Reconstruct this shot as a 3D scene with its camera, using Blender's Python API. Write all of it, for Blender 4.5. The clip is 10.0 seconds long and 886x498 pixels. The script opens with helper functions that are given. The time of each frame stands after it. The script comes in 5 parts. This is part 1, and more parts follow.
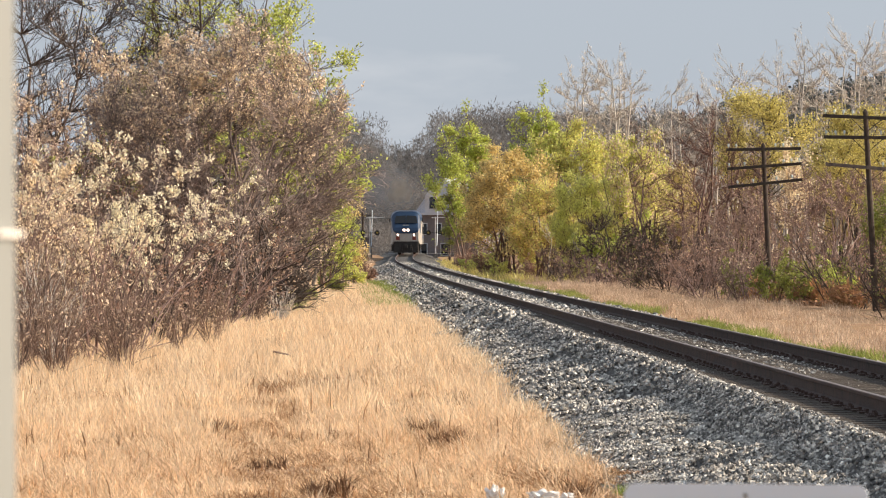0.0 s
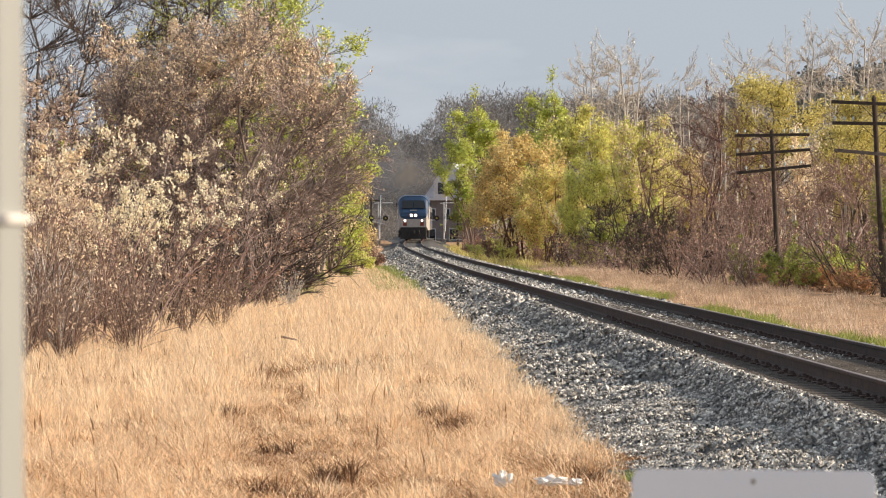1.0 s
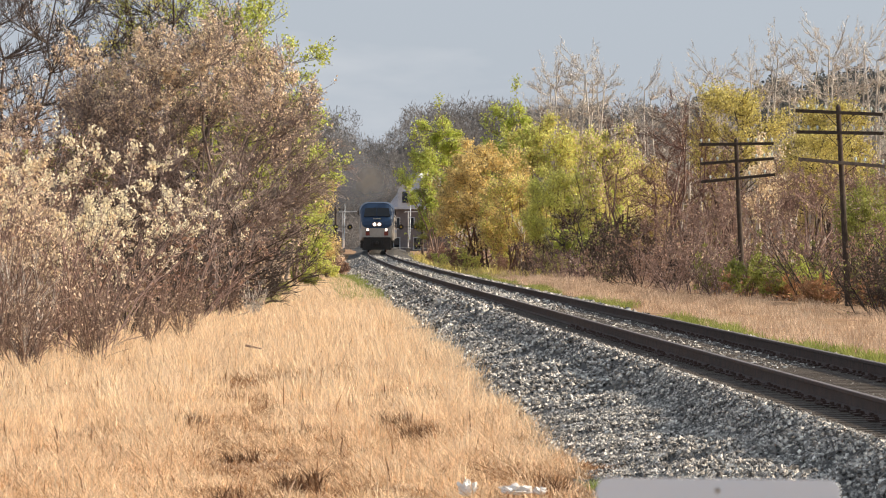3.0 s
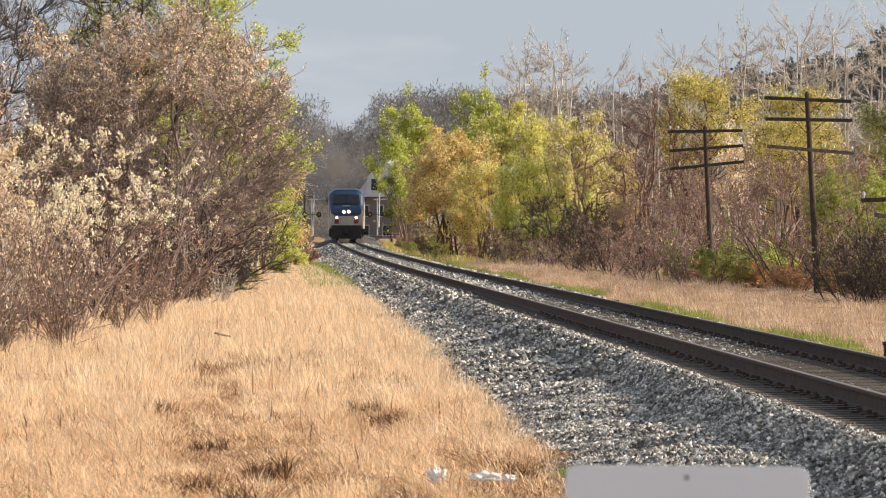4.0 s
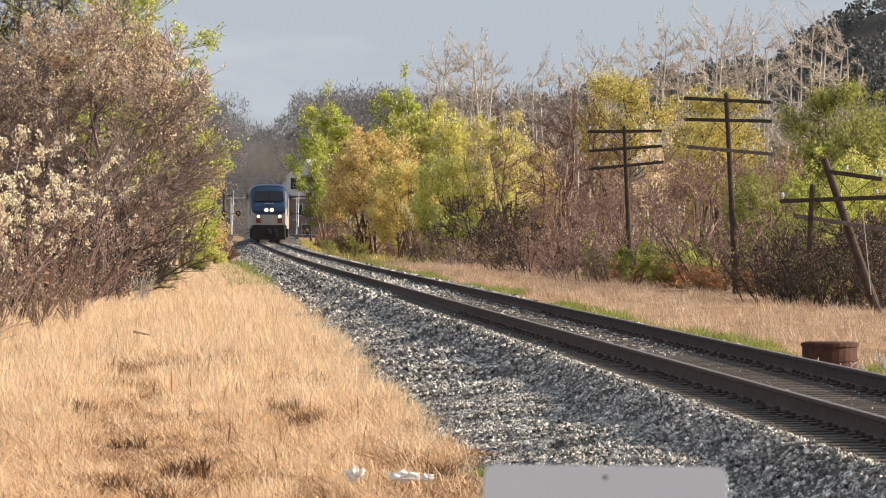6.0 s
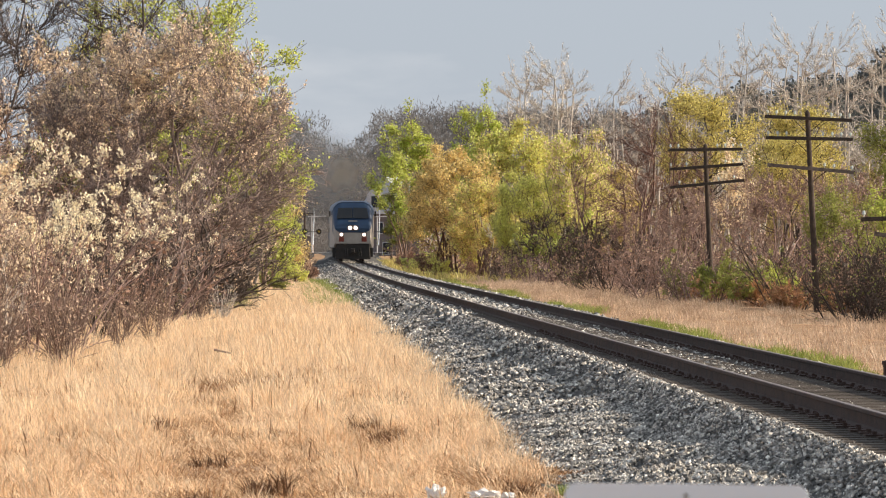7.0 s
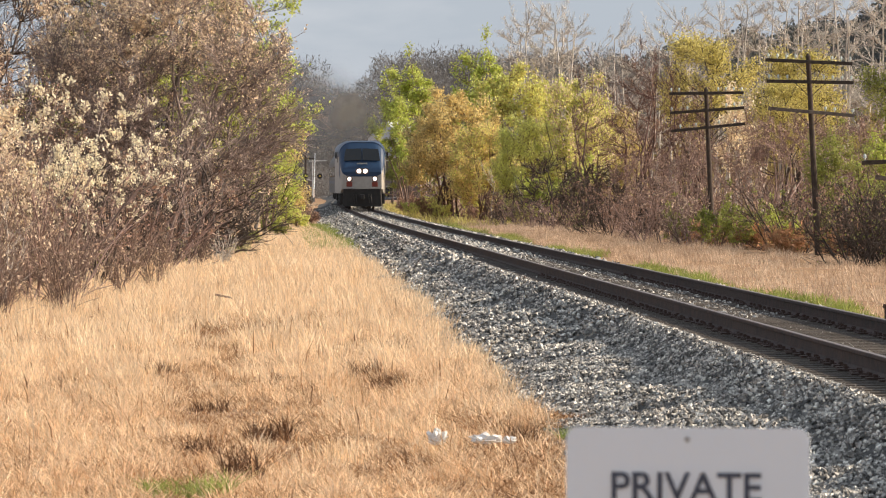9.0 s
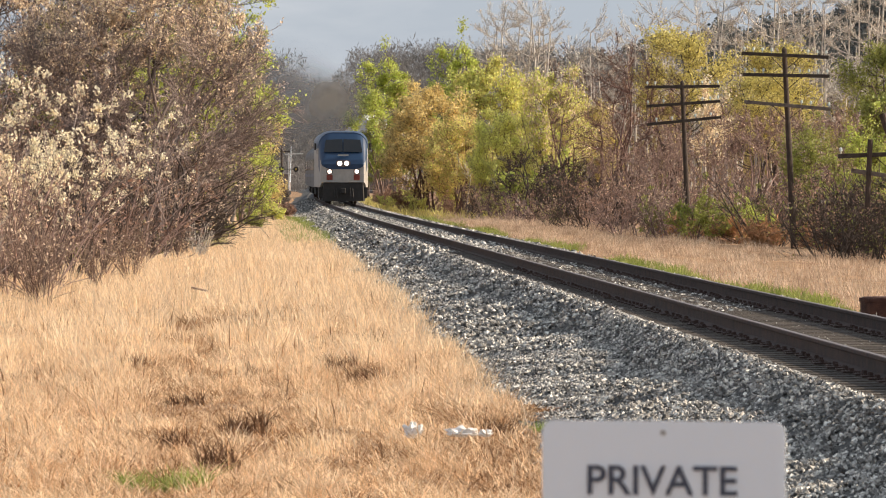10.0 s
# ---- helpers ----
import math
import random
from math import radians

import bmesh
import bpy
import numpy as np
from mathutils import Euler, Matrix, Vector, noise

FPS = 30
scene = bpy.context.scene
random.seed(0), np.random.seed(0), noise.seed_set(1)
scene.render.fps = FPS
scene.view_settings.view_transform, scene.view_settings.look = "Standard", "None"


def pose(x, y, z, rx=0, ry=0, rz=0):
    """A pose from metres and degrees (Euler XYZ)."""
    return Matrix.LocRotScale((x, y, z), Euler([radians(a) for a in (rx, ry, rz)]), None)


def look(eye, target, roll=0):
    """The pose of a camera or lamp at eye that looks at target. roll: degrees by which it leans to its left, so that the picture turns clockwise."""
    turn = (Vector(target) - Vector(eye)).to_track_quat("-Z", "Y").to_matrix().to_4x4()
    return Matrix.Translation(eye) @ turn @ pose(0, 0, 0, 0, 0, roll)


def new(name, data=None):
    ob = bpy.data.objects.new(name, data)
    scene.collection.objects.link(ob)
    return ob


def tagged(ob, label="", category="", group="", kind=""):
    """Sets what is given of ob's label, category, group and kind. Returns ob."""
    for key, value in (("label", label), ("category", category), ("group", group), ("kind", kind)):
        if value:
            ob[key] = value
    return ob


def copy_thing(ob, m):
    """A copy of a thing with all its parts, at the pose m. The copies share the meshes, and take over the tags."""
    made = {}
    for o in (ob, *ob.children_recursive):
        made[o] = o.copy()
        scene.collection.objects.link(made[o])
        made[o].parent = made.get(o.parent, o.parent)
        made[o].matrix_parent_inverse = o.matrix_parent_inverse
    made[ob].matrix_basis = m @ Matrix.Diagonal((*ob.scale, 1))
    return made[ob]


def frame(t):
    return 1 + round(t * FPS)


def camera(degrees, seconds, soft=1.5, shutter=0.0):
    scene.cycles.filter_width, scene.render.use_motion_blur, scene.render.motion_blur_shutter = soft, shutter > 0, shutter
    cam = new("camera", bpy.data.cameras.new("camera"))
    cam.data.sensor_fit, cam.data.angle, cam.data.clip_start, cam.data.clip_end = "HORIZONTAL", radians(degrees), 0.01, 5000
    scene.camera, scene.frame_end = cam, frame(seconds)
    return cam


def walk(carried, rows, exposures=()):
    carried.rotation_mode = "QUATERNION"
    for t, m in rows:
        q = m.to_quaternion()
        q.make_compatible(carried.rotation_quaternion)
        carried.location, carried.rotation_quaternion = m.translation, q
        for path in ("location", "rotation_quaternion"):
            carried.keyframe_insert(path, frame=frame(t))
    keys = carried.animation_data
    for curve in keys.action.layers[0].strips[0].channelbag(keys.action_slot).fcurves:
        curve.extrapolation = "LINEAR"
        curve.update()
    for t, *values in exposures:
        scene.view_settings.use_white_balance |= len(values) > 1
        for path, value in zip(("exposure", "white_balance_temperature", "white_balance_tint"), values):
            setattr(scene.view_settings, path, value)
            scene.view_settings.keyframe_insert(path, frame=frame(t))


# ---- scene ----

# The camera stands still on its feet and is only panned and tilted by hand.
EYE = 1.45          # metres above the near rails
cam = camera(9.5, 10.0, soft=1.1)
cam.data.dof.use_dof = True
cam.data.dof.focus_distance = 150.0
cam.data.dof.aperture_fstop = 21.0
ROWS=[
    (0.0, 0.8723, -0.0651, 0.160),
    (0.3, 0.8783, 0.0282, 0.118),
    (0.5, 0.9523, 0.0308, 0.194),
    (0.7, 0.9775, 0.0110, 0.030),
    (1.0, 0.9628, -0.2218, 0.064),
    (1.2, 0.8888, -0.2571, -0.002),
    (1.3, 0.5285, -0.2680, -0.031),
    (1.5, 0.2770, -0.3140, -0.019),
    (1.7, 0.1610, -0.3667, -0.055),
    (2.0, 0.1208, -0.3648, 0.065),
    (2.2, 0.5587, -0.1719, 0.034),
    (3.3, 0.5850, -0.1255, 0.058),
    (3.5, 0.4907, -0.1144, 0.162),
    (3.7, 0.3304, -0.0851, 0.065),
    (4.0, 0.2475, -0.2627, 0.117),
    (4.2, 0.1972, -0.3200, 0.013),
    (4.5, 0.0367, -0.3275, 0.042),
    (4.8, -0.0743, -0.5263, -0.010),
    (5.0, -0.1335, -0.4320, -0.095),
    (5.2, -0.1966, -0.3464, -0.008),
    (6.3, -0.6806, -0.1925, -0.150),
    (6.4, -0.3134, -0.1350, -0.023),
    (6.5, 0.0183, -0.1059, 0.074),
    (6.7, 0.4275, -0.0383, -0.072),
    (7.0, 0.2470, -0.0750, -0.090),
    (7.2, 0.1524, -0.0944, -0.114),
    (7.5, 0.1032, -0.3673, 0.027),
    (7.8, 0.0840, -0.4792, 0.077),
    (8.0, 0.0678, -0.5901, 0.202),
    (8.2, 0.0984, -0.6556, 0.066),
    (8.5, 0.2247, -0.7074, 0.140),
    (8.8, 0.2196, -0.6869, 0.085),
    (9.0, 0.2568, -0.6742, 0.037),
    (9.2, 0.2939, -0.7083, -0.003),
    (9.5, 0.2948, -0.7707, 0.153),
    (9.8, 0.1438, -0.7572, -0.057),
    (10.0, 0.0000, -0.7469, -0.000),
]
walk(cam, [(t, pose(0, 0, EYE, 90 + pitch, roll, yaw)) for t, yaw, pitch, roll in ROWS])

# ---- sky and sun ----
SUN_UP, SUN_EAST = radians(25), radians(6)     # height; how far ahead (behind, below 0) of square-right it stands
sun_way = Vector((math.cos(SUN_UP) * math.cos(SUN_EAST), math.cos(SUN_UP) * math.sin(SUN_EAST), math.sin(SUN_UP)))
world = bpy.data.worlds.new("sky")
scene.world = world
world.use_nodes = True
wn, wl = world.node_tree.nodes, world.node_tree.links
sky = wn.new("ShaderNodeTexSky")
sky.sky_type, sky.sun_disc = "NISHITA", False
sky.sun_elevation, sky.sun_rotation = SUN_UP, math.pi / 2 - SUN_EAST
sky.air_density, sky.dust_density, sky.ozone_density = 1.0, 1.5, 1.2
wn["Background"].inputs[1].default_value = 0.091
coords = wn.new("ShaderNodeTexCoord")
stretch = wn.new("ShaderNodeMapping")
stretch.inputs["Scale"].default_value = (4, 4, 14)
stretch.inputs["Location"].default_value = (0.35, 0.2, 0.5)
cloud = wn.new("ShaderNodeTexNoise")
cloud.inputs["Scale"].default_value, cloud.inputs["Detail"].default_value, cloud.inputs["Roughness"].default_value = 2.2, 6, 0.55
ramp = wn.new("ShaderNodeValToRGB")
ramp.color_ramp.elements[0].position, ramp.color_ramp.elements[1].position = 0.52, 0.66
ramp.color_ramp.elements[1].color = (0.62, 0.62, 0.62, 1)
thin = wn.new("ShaderNodeMix")          # thin high overcast all over the sky
thin.data_type = "RGBA"
thin.inputs["Factor"].default_value = 0.92
thin.inputs["B"].default_value = (3.35, 3.72, 4.25, 1)
veil = wn.new("ShaderNodeMix")          # low pale clouds
veil.data_type = "RGBA"
veil.inputs["B"].default_value = (4.6, 4.75, 5.0, 1)
wl.new(coords.outputs["Generated"], stretch.inputs["Vector"])
wl.new(stretch.outputs["Vector"], cloud.inputs["Vector"])
split = wn.new("ShaderNodeSeparateXYZ")     # the clouds gather towards the sun's side
east = wn.new("ShaderNodeMapRange")
east.inputs["From Min"].default_value, east.inputs["From Max"].default_value = 0.02, 0.12
east.inputs["To Min"].default_value, east.inputs["To Max"].default_value = -0.06, 0.12
gathered = wn.new("ShaderNodeMath")
wl.new(coords.outputs["Generated"], split.inputs[0])
wl.new(split.outputs["X"], east.inputs["Value"])
wl.new(cloud.outputs["Fac"], gathered.inputs[0])
wl.new(east.outputs["Result"], gathered.inputs[1])
wl.new(gathered.outputs[0], ramp.inputs["Fac"])
wl.new(ramp.outputs["Color"], veil.inputs["Factor"])
wl.new(sky.outputs["Color"], thin.inputs["A"])
wl.new(thin.outputs["Result"], veil.inputs["A"])
wl.new(veil.outputs["Result"], wn["Background"].inputs[0])
sun = new("sun", bpy.data.lights.new("sun", "SUN"))
sun.data.energy, sun.data.angle, sun.data.color = 5.0, radians(0.6), (1.0, 0.83, 0.64)
sun.matrix_world = look(sun_way * 300, (0, 0, 0))
scene.view_settings.exposure = 0.68


# ---- materials ----
def material(name, colour, rough=0.8, metal=0.0, second=None, scale=3.0, island=0.0, bump=0.0, bump_scale=40.0, pieces=0.0, through_light=0.0, glow=None, low=0.35, high=0.65):
    """A procedural surface: two colours mixed by noise, value changes by island or by object, and a fine relief."""
    mat = bpy.data.materials.new(name)
    mat.use_nodes = True
    n, l = mat.node_tree.nodes, mat.node_tree.links
    bsdf = n["Principled BSDF"]
    bsdf.inputs["Roughness"].default_value, bsdf.inputs["Metallic"].default_value = rough, metal
    bsdf.inputs["Base Color"].default_value = (*colour, 1)
    co = n.new("ShaderNodeTexCoord").outputs["Object"]
    out = None
    if second:
        tex = n.new("ShaderNodeTexNoise")
        tex.inputs["Scale"].default_value, tex.inputs["Detail"].default_value, tex.inputs["Roughness"].default_value = scale, 6, 0.65
        l.new(co, tex.inputs["Vector"])
        cr = n.new("ShaderNodeValToRGB")
        cr.color_ramp.elements[0].position, cr.color_ramp.elements[1].position = low, high
        cr.color_ramp.elements[0].color, cr.color_ramp.elements[1].color = (*colour, 1), (*second, 1)
        l.new(tex.outputs["Fac"], cr.inputs["Fac"])
        out = cr.outputs["Color"]
    if island or pieces:
        src = n.new("ShaderNodeNewGeometry").outputs["Random Per Island"] if island else n.new("ShaderNodeObjectInfo").outputs["Random"]
        amount = island or pieces
        mr = n.new("ShaderNodeMapRange")
        mr.inputs["To Min"].default_value, mr.inputs["To Max"].default_value = 1 - amount, 1 + amount
        l.new(src, mr.inputs["Value"])
        hsv = n.new("ShaderNodeHueSaturation")
        l.new(mr.outputs["Result"], hsv.inputs["Value"])
        if out:
            l.new(out, hsv.inputs["Color"])
        else:
            hsv.inputs["Color"].default_value = (*colour, 1)
        out = hsv.outputs["Color"]
    if out:
        l.new(out, bsdf.inputs["Base Color"])
    if bump:
        bt = n.new("ShaderNodeTexNoise")
        bt.inputs["Scale"].default_value, bt.inputs["Detail"].default_value = bump_scale, 4
        l.new(co, bt.inputs["Vector"])
        bp = n.new("ShaderNodeBump")
        bp.inputs["Strength"].default_value, bp.inputs["Distance"].default_value = bump, 0.02
        l.new(bt.outputs["Fac"], bp.inputs["Height"])
        l.new(bp.outputs["Normal"], bsdf.inputs["Normal"])
    if through_light:
        tr = n.new("ShaderNodeBsdfTranslucent")
        tr.inputs["Color"].default_value = (*colour, 1)
        if out:
            l.new(out, tr.inputs["Color"])
        mix = n.new("ShaderNodeMixShader")
        mix.inputs["Fac"].default_value = through_light
        l.new(bsdf.outputs[0], mix.inputs[1])
        l.new(tr.outputs[0], mix.inputs[2])
        l.new(mix.outputs[0], n["Material Output"].inputs["Surface"])
    if glow:
        bsdf.inputs["Emission Color"].default_value = (*glow[:3], 1)
        bsdf.inputs["Emission Strength"].default_value = glow[3]
    return mat


M_SOIL = material("dry_soil", (0.17, 0.088, 0.042), 0.95, second=(0.42, 0.26, 0.13), scale=1.6, bump=0.8, bump_scale=6)
M_STRAW = material("straw", (0.60, 0.38, 0.21), 0.75, second=(0.96, 0.76, 0.53), scale=3.0, island=0.34, through_light=0.3, low=0.36, high=0.62)
M_STRAW_PALE = material("pale_straw", (0.76, 0.54, 0.32), 0.75, second=(0.97, 0.80, 0.58), scale=1.4, island=0.3, through_light=0.35, low=0.34, high=0.6)
M_STRAW_DULL = material("straw_dull", (0.36, 0.24, 0.16), 0.8, second=(0.82, 0.66, 0.50), scale=0.9, island=0.3, through_light=0.3)
M_STALK = material("seed_stalk", (0.27, 0.142, 0.066), 0.85, second=(0.47, 0.28, 0.145), scale=3, island=0.35)
M_GREEN = material("fresh_grass", (0.20, 0.27, 0.05), 0.6, second=(0.38, 0.40, 0.12), scale=1.5, island=0.35, through_light=0.4)
M_STONE = material("ballast_stone", (0.055, 0.052, 0.048), 0.5, second=(0.72, 0.69, 0.63), scale=9, island=0.8, bump=0.3, low=0.40, high=0.64)
M_STONE_PIECE = material("ballast_stone_piece", (0.10, 0.095, 0.09), 0.7, second=(0.50, 0.48, 0.45), scale=12, pieces=0.6, bump=0.3)
# Near-black base colour stands in for the shade between the loose stones.
M_BED_SHADE = material("shaded_ballast_bed", (0.018, 0.017, 0.016), 0.9, second=(0.11, 0.106, 0.10), scale=18, bump=1.0, bump_scale=16)
M_RAIL = material("rusty_rail", (0.024, 0.013, 0.010), 0.8, metal=0.0, second=(0.068, 0.034, 0.024), scale=5, bump=0.3)
M_RAIL_TOP = material("polished_rail_head", (0.22, 0.17, 0.145), 0.4, metal=0.6, second=(0.15, 0.10, 0.08), scale=8)
M_TIE = material("creosoted_tie", (0.035, 0.028, 0.022), 0.9, second=(0.10, 0.08, 0.065), scale=7, pieces=0.35, bump=0.6)
M_POLE = material("weathered_pole_wood", (0.034, 0.024, 0.019), 0.85, second=(0.075, 0.052, 0.04), scale=4, bump=0.5)
M_ARM = material("old_crossarm_wood", (0.03, 0.024, 0.02), 0.85, second=(0.07, 0.055, 0.045), scale=6, bump=0.4)
M_ARM_PALE = material("bleached_crossarm_wood", (0.10, 0.08, 0.07), 0.85, second=(0.19, 0.16, 0.14), scale=6, bump=0.4)
M_GLASS = material("insulator_glass", (0.62, 0.70, 0.70), 0.12, second=(0.5, 0.6, 0.6), scale=20)
M_IRON = material("brace_iron", (0.05, 0.04, 0.035), 0.6, metal=0.5)
# White, with the blue cast of skylight in shade mixed into the base colour.
M_SIGN = material("sign_white_sky_tint", (0.86, 0.93, 1.0), 0.4, second=(0.83, 0.91, 0.99), scale=6)
M_INK = material("sign_ink", (0.065, 0.078, 0.115), 0.5)
M_GALV = material("galvanised_steel", (0.42, 0.43, 0.42), 0.45, metal=0.6, second=(0.34, 0.35, 0.34), scale=10)
M_POST = material("pale_post_paint", (0.25, 0.26, 0.25), 0.6, second=(0.22, 0.23, 0.22), scale=3)
M_BAND = material("white_band", (0.85, 0.82, 0.78), 0.4)
M_RUST = material("rusted_drum", (0.045, 0.018, 0.013), 0.85, second=(0.10, 0.04, 0.025), scale=6, bump=0.5)
M_BAG = material("white_plastic", (0.85, 0.85, 0.85), 0.4, through_light=0.3)
M_BLUE = material("loco_blue", (0.008, 0.032, 0.085), 0.4, second=(0.010, 0.04, 0.10), scale=3)
M_SILVER = material("loco_silver_grey", (0.42, 0.40, 0.37), 0.45, second=(0.34, 0.32, 0.29), scale=2.5)
M_COACH = material("coach_steel", (0.13, 0.13, 0.13), 0.5, metal=0.3, second=(0.10, 0.10, 0.10), scale=2)
M_BLACK = material("underframe_black", (0.018, 0.017, 0.016), 0.7, second=(0.03, 0.027, 0.025), scale=5)
M_PANE = material("dark_glass", (0.01, 0.012, 0.015), 0.06)
M_RED = material("red_marker", (0.20, 0.035, 0.02), 0.4)
M_LAMP = material("headlight_glow", (1, 0.9, 0.8), 0.4, glow=(1.0, 0.80, 0.70, 2.2))
M_DITCH = material("ditch_light_glow", (1, 0.9, 0.8), 0.4, glow=(1.0, 0.76, 0.64, 1.8))
M_GRILLE = material("lamp_housing", (0.12, 0.10, 0.09), 0.5)
M_ROOF = material("pale_slate_roof", (0.50, 0.54, 0.62), 0.6, second=(0.42, 0.46, 0.55), scale=1.5)
M_WALL = material("white_clapboard", (0.62, 0.62, 0.64), 0.7, second=(0.52, 0.53, 0.56), scale=0.8)
M_BRICK = material("old_brick", (0.15, 0.13, 0.13), 0.85, second=(0.20, 0.175, 0.17), scale=2)
# The low building's colour is greyed to carry the haze before it.
M_HAZED = material("hazed_grey_brown", (0.20, 0.175, 0.17), 0.8, second=(0.26, 0.235, 0.23), scale=0.8)
M_ROAD = material("grey_asphalt", (0.22, 0.22, 0.225), 0.85, second=(0.28, 0.28, 0.28), scale=0.8, bump=0.4)
M_HILL = material("wooded_hill_ground", (0.045, 0.040, 0.032), 1.0, second=(0.07, 0.062, 0.045), scale=0.04, bump=0.8, bump_scale=0.3)
M_BARK = material("brown_bark", (0.13, 0.088, 0.070), 0.9, second=(0.27, 0.19, 0.15), scale=3, island=0.45)
M_BARK_RED = material("reddish_bark", (0.165, 0.110, 0.097), 0.9, second=(0.35, 0.25, 0.215), scale=3, island=0.45)
M_BARK_GREY = material("grey_bark", (0.13, 0.115, 0.10), 0.9, second=(0.20, 0.18, 0.16), scale=3, island=0.3)
M_BARK_PALE = material("pale_birch_bark", (0.36, 0.33, 0.30), 0.8, second=(0.60, 0.57, 0.52), scale=3, island=0.25)
M_BARK_WHITE = material("white_birch_bark", (0.52, 0.49, 0.44), 0.8, second=(0.66, 0.62, 0.56), scale=3, island=0.2)
M_BARK_DARK = material("dark_bark", (0.032, 0.025, 0.021), 0.9, second=(0.092, 0.068, 0.057), scale=3, island=0.4)
M_TWIG = material("grey_willow_twig", (0.19, 0.148, 0.134), 0.85, second=(0.38, 0.305, 0.275), scale=3, island=0.5)
M_BARK_STEM = material("red_brown_stem", (0.085, 0.048, 0.040), 0.85, second=(0.17, 0.10, 0.082), scale=3, island=0.4)
M_REED = material("russet_weed", (0.36, 0.17, 0.085), 0.8, second=(0.55, 0.32, 0.17), scale=2, island=0.35, through_light=0.3)
M_CATKIN = material("cream_catkin", (0.78, 0.62, 0.42), 0.8, second=(0.84, 0.72, 0.52), scale=2, island=0.3, through_light=0.3)
M_CATKIN_WHITE = material("white_catkin", (0.84, 0.76, 0.56), 0.8, second=(0.92, 0.86, 0.68), scale=2, island=0.25, through_light=0.35)
M_BUD = material("tan_bud", (0.63, 0.49, 0.36), 0.8, second=(0.78, 0.65, 0.50), scale=1, island=0.35, through_light=0.3)
M_BUD_RED = material("red_bud", (0.25, 0.15, 0.115), 0.8, second=(0.42, 0.28, 0.20), scale=1, island=0.35, through_light=0.25)
M_LEAF_LIME = material("lime_leaf", (0.46, 0.53, 0.10), 0.55, second=(0.58, 0.62, 0.18), scale=1, island=0.38, through_light=0.36)
M_LEAF_YELLOW = material("willow_yellow_leaf", (0.60, 0.62, 0.16), 0.6, second=(0.73, 0.72, 0.26), scale=0.6, island=0.38, through_light=0.36)
M_LEAF_OCHRE = material("ochre_leaf", (0.66, 0.51, 0.21), 0.6, second=(0.74, 0.62, 0.30), scale=0.6, island=0.38, through_light=0.36)
M_LEAF_GREEN = material("spring_green_leaf", (0.24, 0.28, 0.06), 0.6, second=(0.36, 0.37, 0.11), scale=1, island=0.4, through_light=0.45)
M_LEAF_OLIVE = material("olive_yellow_leaf", (0.52, 0.46, 0.14), 0.6, second=(0.62, 0.55, 0.20), scale=0.6, island=0.38, through_light=0.36)


# ---- mesh helpers ----
def mesh_np(name, verts, quads=None, tris=None, mats=(), smooth=False):
    me = bpy.data.meshes.new(name)
    q = np.zeros((0, 4), np.int32) if quads is None else np.asarray(quads, np.int32)
    t = np.zeros((0, 3), np.int32) if tris is None else np.asarray(tris, np.int32)
    me.vertices.add(len(verts))
    me.vertices.foreach_set("co", np.asarray(verts, np.float32).ravel())
    me.loops.add(q.size + t.size)
    me.loops.foreach_set("vertex_index", np.concatenate([q.ravel(), t.ravel()]))
    me.polygons.add(len(q) + len(t))
    me.polygons.foreach_set("loop_start", np.concatenate([np.arange(len(q)) * 4, q.size + np.arange(len(t)) * 3]).astype(np.int32))
    me.polygons.foreach_set("use_smooth", np.full(len(q) + len(t), smooth))
    for m in mats:
        me.materials.append(m)
    me.update(calc_edges=True)
    return me


def thing(name, label, category, m=None, group="", kind=""):
    ob = new(name)
    ob.empty_display_size = 0.2
    if m is not None:
        ob.matrix_basis = m
    return tagged(ob, label, category, group, kind)


def part(name, bm, mat, parent, label="", smooth=False):
    """Links a bmesh as one mesh object under a thing or a part."""
    me = bpy.data.meshes.new(name)
    for f in bm.faces:
        f.smooth = smooth
    bm.to_mesh(me)
    bm.free()
    me.materials.append(mat)
    ob = new(name, me)
    ob.parent = parent
    return tagged(ob, label)


def part_mesh(name, me, parent, label="", m=None, kind=""):
    ob = new(name, me)
    ob.parent = parent
    if m is not None:
        ob.matrix_basis = m
    return tagged(ob, label, kind=kind)


def box(x0, x1, y0, y1, z0, z1, bevel=0.0, m=None, bm=None):
    bm = bm or bmesh.new()
    r = bmesh.ops.create_cube(bm, size=1)
    vs = r["verts"]
    for v in vs:
        v.co = Vector(((x0 + x1) / 2 + v.co.x * (x1 - x0), (y0 + y1) / 2 + v.co.y * (y1 - y0), (z0 + z1) / 2 + v.co.z * (z1 - z0)))
    if bevel:
        es = {e for v in vs for e in v.link_edges}
        r2 = bmesh.ops.bevel(bm, geom=list(es), offset=bevel, segments=2, affect="EDGES", profile=0.5)
        vs = list({v for v in r2["verts"]} | {v for v in vs if v.is_valid})
    if m is not None:
        bmesh.ops.transform(bm, matrix=m, verts=vs)
    return bm


def rod(p, q, r0, r1=None, sides=8, bm=None):
    bm = bm or bmesh.new()
    p, q = Vector(p), Vector(q)
    d = q - p
    m = Matrix.Translation((p + q) / 2) @ d.to_track_quat("Z", "Y").to_matrix().to_4x4()
    bmesh.ops.create_cone(bm, cap_ends=True, segments=sides, radius1=r0, radius2=r0 if r1 is None else r1, depth=d.length, matrix=m)
    return bm


